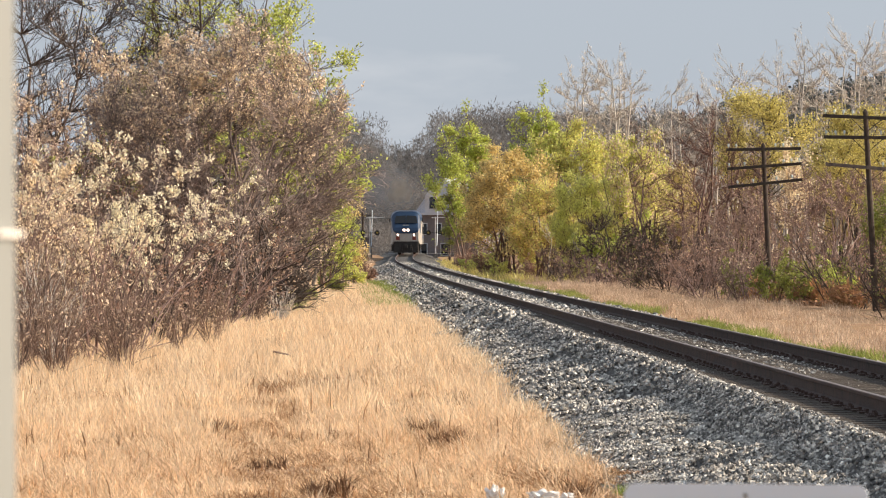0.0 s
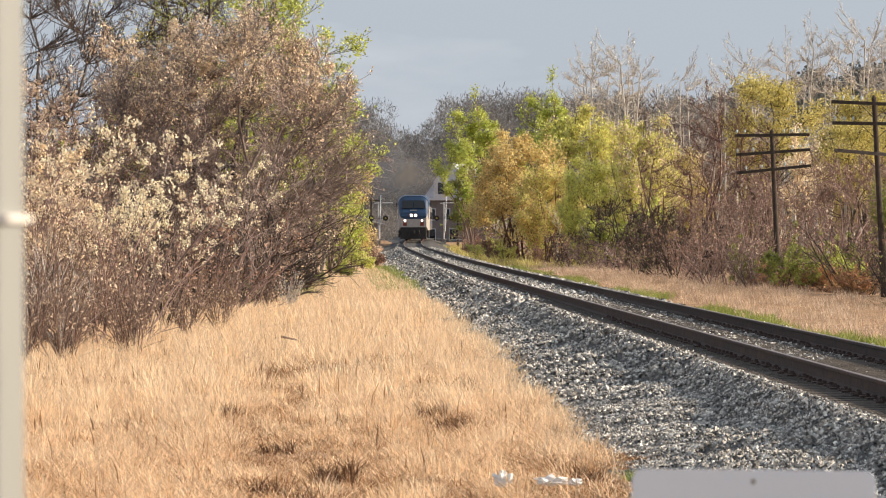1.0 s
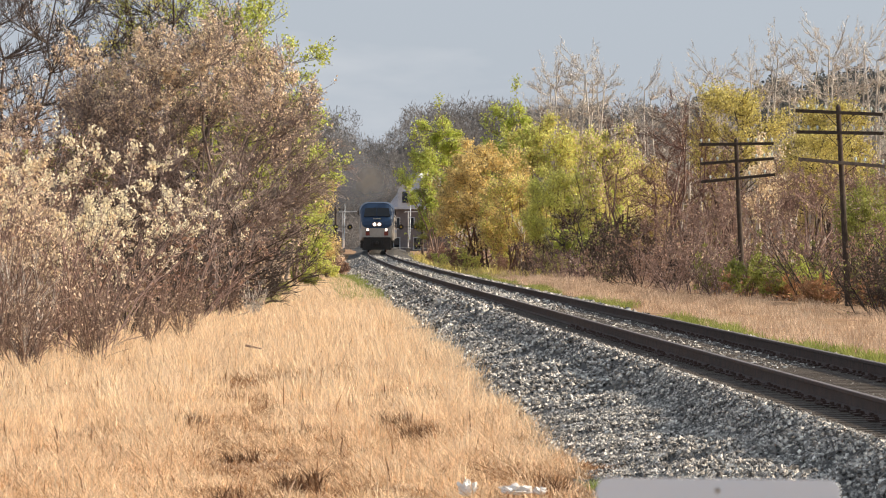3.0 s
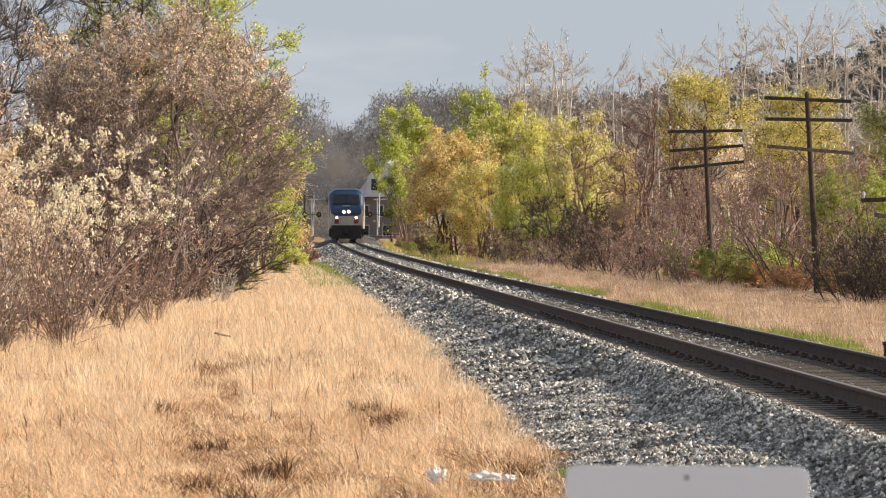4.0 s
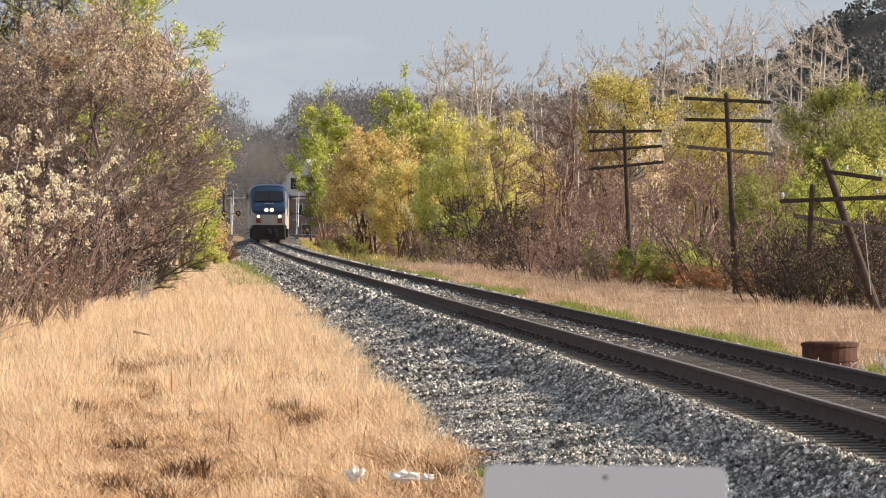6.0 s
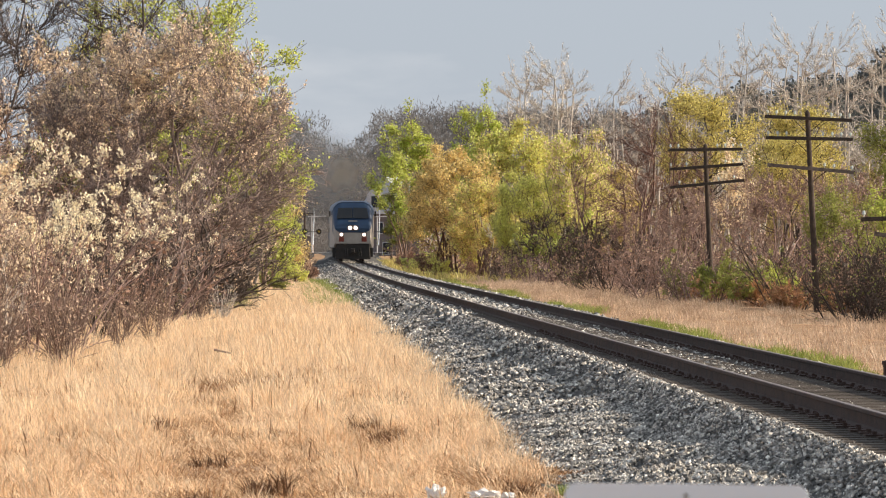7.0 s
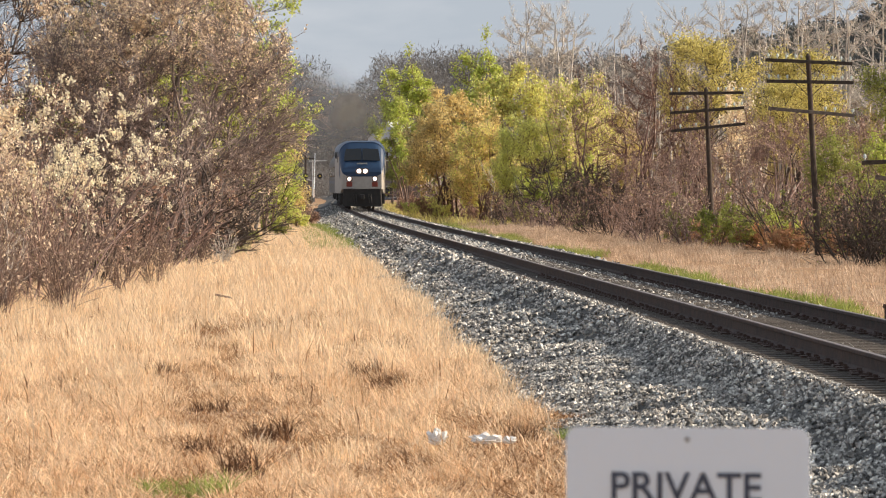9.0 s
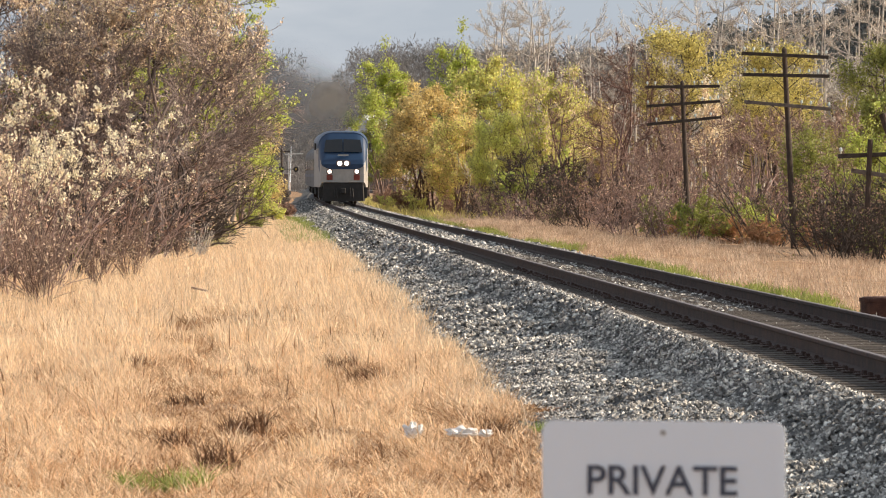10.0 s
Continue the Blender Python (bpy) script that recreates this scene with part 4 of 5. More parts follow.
far_kinds = [canopy(51, 2.9, 3.6, 520, 0.10, 8, 1.2), canopy(52, 3.3, 3.2, 560, 0.10, 8, 1.2), canopy(53, 2.5, 4.0, 480, 0.10, 8, 1.2)]
n = 360
fy = 862 + rng.uniform(0, 1, n) ** 0.8 * 150
wood("far_bare_woods", far_kinds, rng.uniform(-60, 45, n), fy, rng.uniform(0.8, 1.25, n), rng.uniform(0, 6.3, n), far_up, [M_FARWOOD], "far bare grey-brown woods on a low hill")
n = 60
wood("far_low_woods", far_kinds, rng.uniform(-60, 10, n), rng.uniform(780, 860, n), rng.uniform(0.7, 1.2, n), rng.uniform(0, 6.3, n), lambda x, y: -1.0, [M_FARWOOD], "bare woods behind the village")
hill_kinds = [canopy(61, 5.5, 5.0, 130, 1.1), canopy(62, 4.5, 5.5, 130, 1.1), canopy(63, 6.0, 4.5, 130, 1.1)]
n = 800
hx = rng.uniform(5, 230, n)
wood("hill_woods", hill_kinds, hx, 1390 + rng.uniform(0, 1, n) * 330, rng.uniform(0.5, 1.0, n), rng.uniform(0, 6.3, n), big_up, [M_DARKWOOD], "dark evergreen and bare woods on a steep hill")
def mid_kind(seed, reach, tall, mid):
    p = crowned(seed, reach, tall, mid, stems=5, limbs=34, twigs=240, thick=0.13, least=0.021, rough=0.18, low=-0.8, up=0.25, wiggle=0.012, leaf=((240, 2, 0.13, 2.5, 0.12, 0.2),))
    return gather([p.wood, p.crowns[0]])


mid_kinds = [mid_kind(71, 3.2, 4.6, 7.4), mid_kind(72, 2.8, 4.0, 6.4), mid_kind(73, 3.6, 4.2, 7.0)]
n = 60
wood("middle_bare_woods", mid_kinds, rng.uniform(-2, 70, n), rng.uniform(440, 600, n), rng.uniform(0.8, 1.15, n), rng.uniform(0, 6.3, n), lambda x, y: -0.8, [M_BARK], "bare woods behind the birches")
n = 40
wood("middle_leafing_woods", mid_kinds, rng.uniform(14, 62, n), rng.uniform(300, 440, n), rng.uniform(0.5, 0.8, n), rng.uniform(0, 6.3, n), lambda x, y: -1.0, [M_FARLEAF], "woods coming into leaf below the hill")

log = thing("dead_branch", "dark dead branch leaning at the foot of the willows", "branch", Matrix.Translation(spot(1.3, 325)))
part("limb", rod((0, 0, -0.1), (1.3, 0, 2.2), 0.07, 0.03, 7), M_BARK_DARK, log)
part("side_limb", rod((0.6, 0, 1.0), (1.5, 0.2, 1.2), 0.035, 0.015, 6), M_BARK_DARK, log)

# ---- telegraph poles ----
def insulator():
    bm = rod((0, 0, 0), (0, 0, 0.09), 0.016, 0.016, 6)
    rod((0, 0, 0.07), (0, 0, 0.10), 0.052, 0.046, 8, bm)
    rod((0, 0, 0.10), (0, 0, 0.15), 0.040, 0.044, 8, bm)
    rod((0, 0, 0.15), (0, 0, 0.18), 0.036, 0.018, 8, bm)
    me = bpy.data.meshes.new("insulator")
    for f in bm.faces:
        f.smooth = True
    bm.to_mesh(me)
    bm.free()
    me.materials.append(M_GLASS)
    return me


INSULATOR = insulator()
PINS = (-1.44, -1.12, -0.80, -0.48, 0.48, 0.80, 1.12, 1.44)


def crossarm(pole, z, tilt, mat, missing=(), length=3.05, shift=0.0):
    arm = part("crossarm", box(-length / 2, length / 2, -0.05, 0.05, -0.06, 0.06, 0.008), mat, pole)
    arm.matrix_basis = pose(shift, -0.16, z, 0, tilt, 0)
    for i, x in enumerate(PINS):
        if i not in missing:
            part_mesh("insulator", INSULATOR, arm, "clear glass insulator", pose(x * length / 3.05, 0, 0.06))
    for s in (-1, 1):
        part("brace", rod((s * 0.55, -0.06, -0.03), (s * 0.04, -0.06, -0.5), 0.014, 0.014, 5), M_IRON, arm)
    return arm


def telegraph_pole(x, y, height, lean, turn, arms, label):
    p = thing("telegraph_pole", label, "telegraph pole", Matrix.Translation(spot(x, y)) @ Matrix.Rotation(radians(turn), 4, "Z") @ Matrix.Rotation(radians(lean), 4, "Y"), "telegraph poles")
    bm = rod((0, 0, -0.4), (0, 0, height), 0.118, 0.085, 12)
    rod((0, 0, height), (0, 0, height + 0.10), 0.095, 0.02, 12, bm)
    part("shaft", bm, M_POLE, p, smooth=False)
    for z, tilt, mat, missing in arms:
        crossarm(p, z, tilt, mat, missing)
    return p


telegraph_pole(12.25, 186, 6.95, -2.9, 4, ((6.75, 5.4, M_ARM, (4,)), (6.05, 3.9, M_ARM, (3,)), (5.00, 7.8, M_ARM_PALE, (0, 1, 2, 3, 6))), "leaning telegraph pole with three sagging crossarms and glass insulators")
telegraph_pole(10.05, 218, 6.35, -2.5, 2, ((6.2, 1.7, M_ARM, (2, 3)), (5.5, -1.5, M_ARM, (1, 3, 4)), (4.8, -3.2, M_ARM, (0, 2, 5, 7))), "leaning telegraph pole with three tilted crossarms")


# the broken pole: a leaning shaft with loose arms, and a stump of a second shaft hung on them
broken = thing("broken_telegraph_pole", "broken telegraph pole leaning into the brush with hanging crossarms", "telegraph pole", Matrix.Translation(spot(13.5, 145)), "telegraph poles")
shaft = part("shaft", rod((0.15, 0, -0.6), (-1.55, 0.1, 4.30), 0.14, 0.10, 12), M_POLE, broken)
crossarm(broken, 3.20, -2.2, M_ARM, (1, 2, 3, 4, 5), 3.05, -1.25)
crossarm(broken, 2.55, 8.6, M_ARM_PALE, (0, 1, 2, 3, 4, 5, 6, 7), 2.75, -1.05)
crossarm(broken, 3.85, 8.0, M_ARM, (0, 1, 2, 4, 5), 1.5, -0.75)
part("wire", rod((-0.53, -0.3, 2.9), (-0.3, -0.3, 0.6), 0.011, 0.011, 5), M_GALV, broken, "pale loose wire")
part("hanging_stump", rod((-1.98, -0.25, 1.75), (-1.90, -0.25, 3.60), 0.075, 0.07, 10), M_POLE, broken)

# ---- rusty drum, stick and litter ----
drum = thing("rusty_drum", "rusty brown steel drum lying in the grass by the track", "drum", Matrix.Translation(spot(6.72, 80.5, 0.0)))
bm = rod((0, 0, -0.05), (0, 0, 0.44), 0.41, 0.42, 24)
rod((0, 0, 0.40), (0, 0, 0.455), 0.44, 0.44, 24, bm)
rod((0, 0, 0.18), (0, 0, 0.21), 0.43, 0.43, 24, bm)
part("shell", bm, M_RUST, drum)
part("lid", rod((0, 0, 0.455), (0, 0, 0.47), 0.40, 0.38, 24), M_RUST, drum)
for k, (x0, y0, h) in enumerate(((7.0, 79.4, 0.45), (6.6, 79.2, 0.5), (7.5, 79.8, 0.6))):
    twigs = shrub(80 + k, h, h * 0.9, stems=4, twig=0.1, thick=0.012, curl=0.2)
    twigs.build("dead_twigs", "pale dead twigs in front of the rusty drum", "twigs", M_BARK_PALE, (), at(x0, y0, 40 * k))

rng = np.random.default_rng(8)
for x, y, w, h in ((-0.25, 45.0, 0.20, 0.16), (0.16, 44.6, 0.34, 0.09), (0.35, 44.3, 0.14, 0.07)):
    bm = bmesh.new()
    bmesh.ops.create_icosphere(bm, subdivisions=3, radius=1)
    for v in bm.verts:
        k = 0.75 + 0.5 * noise.noise(v.co * 2.1 + Vector((x * 9, 3, 1))) + 0.25 * noise.noise(v.co * 6 + Vector((1, x * 5, 1)))
        v.co = Vector((v.co.x * w / 2 * k, v.co.y * w / 2.4 * k, (v.co.z + 0.8) * h / 1.8 * k))
    me = bpy.data.meshes.new("plastic_bag")
    bm.to_mesh(me)
    bm.free()
    me.materials.append(M_BAG)
    bag = tagged(new("plastic_bag", me), "crumpled white plastic litter in dry grass", "litter", "litter by the ballast")
    bag.matrix_basis = Matrix.Translation(spot(x, y, 0.10))
stick = thing("fallen_stick", "short broken stick lying on dry grass", "stick", Matrix.Translation(spot(-4.25, 93, 0.28)))
part("wood", rod((-0.14, 0, 0.04), (0.14, 0.05, -0.02), 0.022, 0.015, 7), M_BARK, stick)

# ---- the sign and the post near the camera ----
SIGN_W, SIGN_H = 0.466, 0.305
sign = thing("warning_sign", "white metal sign reading PRIVATE on a steel post", "sign", pose(0.4165, 10.08, -0.2, 0, 0, -12))
SIGN_Z = 0.993 + 0.2 - SIGN_H / 2
part("post", box(-0.03, 0.03, 0.012, 0.05, -0.8, SIGN_Z + SIGN_H / 2 - 0.005, 0.004), M_GALV, sign, "galvanised steel post")
panel = part("panel", extruded(rounded(SIGN_W, SIGN_H, 0.022), 0.004), M_SIGN, sign, "white sign panel with rounded corners")
panel.matrix_basis = pose(0, 0, SIGN_Z)
bolt = part("bolt", rod((0, 0.002, 0), (0, -0.002, 0), 0.006, 0.005, 10), M_GALV, sign)
bolt.matrix_basis = pose(0, 0, SIGN_Z + SIGN_H / 2 - 0.022)
txt = bpy.data.curves.new("word", "FONT")
txt.body, txt.size, txt.extrude, txt.align_x, txt.space_character = "PRIVATE", 0.0785, 0.0006, "CENTER", 1.0
txt.offset = 0.0009
txt_ob = bpy.data.objects.new("word", txt)
scene.collection.objects.link(txt_ob)
bpy.context.view_layer.update()
word_me = bpy.data.meshes.new_from_object(txt_ob.evaluated_get(bpy.context.evaluated_depsgraph_get()))
bpy.data.objects.remove(txt_ob)
word_me.materials.clear()
word_me.materials.append(M_INK)
word = part_mesh("lettering", word_me, sign, "dark blue-black lettering PRIVATE", pose(-0.003, -0.003, SIGN_Z + SIGN_H / 2 - 0.139, 90, 0, 0))

post = thing("square_post", "pale grey painted post close by with a white band", "post", pose(-0.569, 4.4, -0.8))
part("shaft", box(-0.14, 0.14, -0.1, 0.1, -0.3, 3.4, 0.012), M_POST, post)
part("band", box(-0.146, 0.146, -0.106, 0.106, 2.256, 2.261, 0.0), M_BAND, post, "thin white band")

# ---- the road crossing and the house behind ----
cx, cy, cz = line(556.0)
road = tagged(new("road", strip("road", np.linspace(551.5, 559.5, 4), np.linspace(-60, 60, 40), lambda d, y: np.where(np.abs(d) < 3, 0.015, -0.02 - np.minimum(np.abs(d) - 3, 10) * 0.03), M_ROAD)), "grey asphalt road crossing the railway", "road", kind="structure")
M_MAST = material("mast_silver", (0.6, 0.6, 0.6), 0.4, metal=0.5)
M_AMBER = material("signal_lens", (0.5, 0.35, 0.05), 0.3)


def crossing_signal(x, y, turn):
    s = thing("crossing_signal", "silver level crossing signal mast with an arm and lamps", "crossing signal", Matrix.Translation((x, y, float(cz) - 0.4)) @ Matrix.Rotation(radians(turn), 4, "Z"), "crossing signals")
    part("mast", rod((0, 0, 0), (0, 0, 4.2), 0.07, 0.06, 8), M_MAST, s)
    part("base", box(-0.22, 0.22, -0.22, 0.22, -0.1, 0.35, 0.03), M_MAST, s)
    part("top_bar", rod((-0.4, -0.05, 4.1), (1.5, -0.05, 4.15), 0.05, 0.04, 6), M_MAST, s, "silver cantilever arm")
    part("lamp_bar", rod((-0.8, -0.1, 2.55), (0.8, -0.1, 2.55), 0.03, 0.03, 6), M_BLACK, s)
    for x0 in (-0.75, 0.75):
        lamp = part("lamp", rod((x0, -0.1, 2.55), (x0, -0.14, 2.55), 0.28, 0.28, 14), M_BLACK, s)
        part("lens", rod((x0, -0.14, 2.55), (x0, -0.17, 2.55), 0.10, 0.09, 12), M_AMBER, lamp)
    part("gate_arm", rod((0.15, 0, 1.2), (0.25, 0.1, 4.9), 0.05, 0.03, 6), M_SIGN, s)
    return s


crossing_signal(-16.0, 553, 0)
crossing_signal(-9.2, 553, 0)

house = thing("house", "two-storey house with pale roof and dull grey-brown walls", "house", pose(-12.1, 705, -0.6, 0, 0, -18))
part("wall", box(-2.2, 6.2, 0, 9, 0, 5.9, 0.02), M_BRICK, house, "dull grey-brown brick wall")
gable = extruded([(-2.5, 6.0), (1.0, 10.6), (1.6, 10.6), (6.5, 6.0)], 9.4, pose(0, -0.2, 0))
part("roof", gable, M_ROOF, house, "pale blue-grey gabled roof")
g2 = extruded([(-0.9, 6.0), (-0.9, 8.3), (0.2, 9.6), (1.3, 8.3), (1.3, 6.0)], 0.4, pose(0, -0.5, 0))
part("dormer", g2, M_WALL, house, "white dormer")
part("eave", box(-2.7, 6.7, -0.6, 9.4, 5.75, 6.05, 0.0), M_WALL, house, "white eave board")
for wx, wz, ww, wh in ((0.2, 7.35, 0.9, 1.5), (-1.2, 3.9, 0.8, 1.4), (0.8, 3.9, 0.8, 1.4), (2.8, 3.9, 0.8, 1.4), (-1.2, 1.2, 0.8, 1.5), (1.8, 1.2, 1.2, 1.5)):
    fr = part("window", box(wx - ww / 2 - 0.08, wx + ww / 2 + 0.08, -0.56 if wz > 7 else -0.05, 0.02, wz - wh / 2 - 0.08, wz + wh / 2 + 0.08), M_WALL, house, "white-framed window")
    yy = -0.57 if wz > 7 else -0.06
    part("pane", box(wx - ww / 2, wx + ww / 2, yy - 0.01, yy, wz - wh / 2, wz + wh / 2), M_PANE, fr)
shed = thing("brick_building", "low building beyond the crossing, coloured grey-brown as through haze", "building", pose(-22.5, 640, -0.6))
part("wall", box(-4, 4, 0, 8, 0, 2.6, 0.02), M_HAZED, shed)
part("roof", extruded([(-4.4, 2.6), (0, 3.7), (4.4, 2.6)], 8.6, pose(0, -0.3, 0)), M_HAZED, shed, "sheet roof in the haze-greyed colour")
for i, (x, y, h) in enumerate(((-7.9, 566, 7.5), (-17.4, 575, 5.6))):
    p = thing("utility_pole", "dark wooden utility pole by the road", "utility pole", Matrix.Translation((x, y, -0.6)))
    part("shaft", rod((0, 0, -0.3), (0, 0, h), 0.14, 0.1, 8), M_POLE, p)
    part("crossarm", box(-1.1, 1.1, -0.06, 0.06, h - 0.6, h - 0.46), M_ARM, p)

# ---- the train ----
def lofted(stations, close=True):
    """A shell through equal rings of points."""
    bm = bmesh.new()
    rings = [[bm.verts.new(p) for p in st] for st in stations]
    k = len(rings[0])
    for a, b in zip(rings, rings[1:]):
        for i in range(k):
            bm.faces.new((a[i], a[(i + 1) % k], b[(i + 1) % k], b[i]))
    if close:
        bm.faces.new(rings[0])
        bm.faces.new(rings[-1][::-1])
    bmesh.ops.recalc_face_normals(bm, faces=bm.faces[:])
    return bm


def ring(y, w, z0, z1, r):
    """A body section with rounded shoulders; w half width, r the shoulders' radius."""
    pts = [(-w, y, z0), (w, y, z0), (w, y, (z0 + z1 - r) * 0.5)]
    for k in range(7):
        a = radians(90 * k / 6)
        pts.append((w - r + r * math.cos(a), y, z1 - r + r * math.sin(a)))
    for k in range(7):
        a = radians(90 + 90 * k / 6)
        pts.append((-w + r + r * math.cos(a), y, z1 - r + r * math.sin(a)))
    pts.append((-w, y, (z0 + z1 - r) * 0.5))
    return pts


def locomotive():
    ob = thing("locomotive", "blue and silver diesel passenger locomotive with lit headlights", "locomotive")
    # y = 0 is the front; the body goes back along +y
    body = [ring(1.28, 1.44, 1.0, 4.20, 0.80), ring(2.2, 1.50, 1.0, 4.30, 0.80), ring(3.0, 1.52, 1.0, 4.30, 0.75), ring(20.6, 1.52, 1.0, 4.28, 0.60), ring(20.9, 1.45, 1.05, 4.2, 0.5)]
    part("body", lofted(body), M_SILVER, ob, "silver-grey ribbed body side", smooth=False)
    nose = [ring(0.0, 1.22, 1.28, 2.35, 0.12), ring(0.12, 1.29, 1.26, 2.62, 0.24), ring(0.5, 1.36, 1.0, 3.12, 0.45), ring(0.95, 1.41, 1.0, 3.80, 0.70), ring(1.30, 1.45, 1.0, 4.22, 0.82)]
    bm = lofted(nose)
    shell = part("nose", bm, M_SILVER, ob, "sloped nose, silver-grey below and dark blue round the windshield")
    shell.data.materials.append(M_BLUE)
    for f in shell.data.polygons:
        if f.center.z > 2.2 and f.center.y > 0.02:
            f.material_index = 1
    # blue lower edge of the windshield mask, rounded at its corners
    lower = [(-1.23, 2.36), (-1.17, 2.22), (-1.0, 2.12), (-0.6, 2.06), (0.6, 2.06), (1.0, 2.12), (1.17, 2.22), (1.23, 2.36)]
    part("blue_mask", extruded(lower, 0.03, pose(0, -0.022, 0)), M_BLUE, ob, "dark blue lower edge of the windshield surround")
    part("roof_panel", lofted([ring(1.26, 1.455, 3.30, 4.235, 0.82), ring(2.2, 1.515, 3.30, 4.33, 0.81), ring(3.0, 1.535, 3.30, 4.33, 0.76), ring(20.5, 1.535, 3.30, 4.31, 0.61)]), M_BLUE, ob, "blue roof")
    for s in (-1, 1):
        bm = bmesh.new()
        q = [(s * 0.03, 0.44, 3.03), (s * 1.14, 0.46, 3.00), (s * 1.02, 0.93, 3.74), (s * 0.03, 0.94, 3.78)]
        vs = [bm.verts.new((x, y - 0.075, z + 0.06)) for x, y, z in q]
        f = bm.faces.new(vs)
        r = bmesh.ops.extrude_face_region(bm, geom=[f])
        bmesh.ops.translate(bm, vec=(0, 0.02, -0.01), verts=[v for v in r["geom"] if isinstance(v, bmesh.types.BMVert)])
        bmesh.ops.recalc_face_normals(bm, faces=bm.faces[:])
        part("windshield", bm, M_PANE, ob, "dark windshield pane")
        part("side_window", box(s * 1.50 - 0.03, s * 1.50 + 0.03, 2.4, 3.2, 2.95, 3.6, 0.02), M_PANE, ob, "dark cab side window")
        ditch = part("ditch_light", rod((s * 0.80, -0.02, 1.92), (s * 0.80, 0.06, 1.92), 0.20, 0.20, 16), M_GRILLE, ob, "lit ditch light")
        part("lens", rod((s * 0.80, -0.04, 1.92), (s * 0.80, -0.02, 1.92), 0.12, 0.12, 16), M_DITCH, ditch)
        part("marker_panel", box(s * 0.80 - 0.18, s * 0.80 + 0.18, -0.03, 0.02, 1.42, 1.74, 0.02), M_RED, ob, "dull red marker panel")
        part("grab_iron", rod((s * 0.35, -0.09, 1.32), (s * 1.15, -0.09, 1.32), 0.02, 0.02, 6), M_GALV, ob)
        part("steps", box(s * 1.25 - 0.18, s * 1.25 + 0.18, 0.3, 0.9, 0.35, 1.0, 0.02), M_BLACK, ob)
        part("mirror", box(s * 1.62 - 0.05, s * 1.62 + 0.05, 2.25, 2.32, 3.2, 3.6, 0.01), M_BLACK, ob)
    lamp = part("headlight", extruded(rounded(0.86, 0.38, 0.18), 0.09, pose(0, -0.06, 2.40)), M_GRILLE, ob, "lit twin headlight")
    for s in (-0.2, 0.2):
        part("lens", rod((s, -0.085, 2.40), (s, -0.055, 2.40), 0.135, 0.135, 18), M_LAMP, lamp)
    part("badge", box(-0.32, 0.32, -0.02, 0.05, 2.84, 2.93, 0.0, pose(0, 0.16, 0)), M_GALV, ob, "small silver badge")
    part("pilot", lofted([[(-1.2, 0.05, 0.18), (1.2, 0.05, 0.18), (1.15, 0.05, 1.30), (-1.15, 0.05, 1.30)], [(-1.3, 0.9, 0.18), (1.3, 0.9, 0.18), (1.35, 0.9, 1.15), (-1.35, 0.9, 1.15)]]), M_BLACK, ob, "black pilot plate")
    part("coupler", box(-0.14, 0.14, -0.45, 0.1, 0.62, 0.95, 0.04), M_BLACK, ob)
    for x in (-0.55, -0.4, 0.4, 0.55):
        part("air_hose", rod((x, -0.1, 0.95), (x + 0.05, -0.22, 0.4), 0.03, 0.025, 6), M_BLACK, ob)
    part("fuel_tank", box(-1.35, 1.35, 7.2, 13.6, 0.25, 1.0, 0.08), M_BLACK, ob)
    for y0 in (3.6, 16.6):
        bogie = part("bogie", box(-1.25, 1.25, y0 - 1.7, y0 + 1.7, 0.45, 0.95, 0.05), M_BLACK, ob)
        for dy in (-1.35, 1.35):
            for s in (-0.755, 0.755):
                part("wheel", rod((s - 0.06, y0 + dy, 0.5), (s + 0.06, y0 + dy, 0.5), 0.5, 0.5, 20), M_RAIL, bogie)
    return ob


def coach():
    ob = thing("coach", "silver fluted passenger coach with a dark window band", "rail coach", group="coaches")
    part("body", lofted([ring(0.0, 1.50, 0.95, 3.75, 0.75), ring(25.6, 1.50, 0.95, 3.75, 0.75)]), M_COACH, ob, "silver steel coach body")
    for s in (-1, 1):
        part("window_band", box(s * 1.505 - 0.012, s * 1.505 + 0.012, 1.6, 24.0, 2.05, 2.75, 0.0), M_PANE, ob, "dark window band")
        part("stripe", box(s * 1.505 - 0.008, s * 1.505 + 0.008, 0.2, 25.4, 1.6, 1.8, 0.0), M_BLUE, ob, "blue stripe")
    for y0 in (2.8, 22.8):
        bogie = part("bogie", box(-1.2, 1.2, y0 - 1.5, y0 + 1.5, 0.4, 0.95, 0.05), M_BLACK, ob)
        for dy in (-1.2, 1.2):
            for s in (-0.755, 0.755):
                part("wheel", rod((s - 0.06, y0 + dy, 0.46), (s + 0.06, y0 + dy, 0.46), 0.46, 0.46, 16), M_RAIL, bogie)
    return ob


loco = locomotive()
coaches = [coach()]
for k in range(3):
    coaches.append(copy_thing(coaches[0], Matrix.Identity(4)))

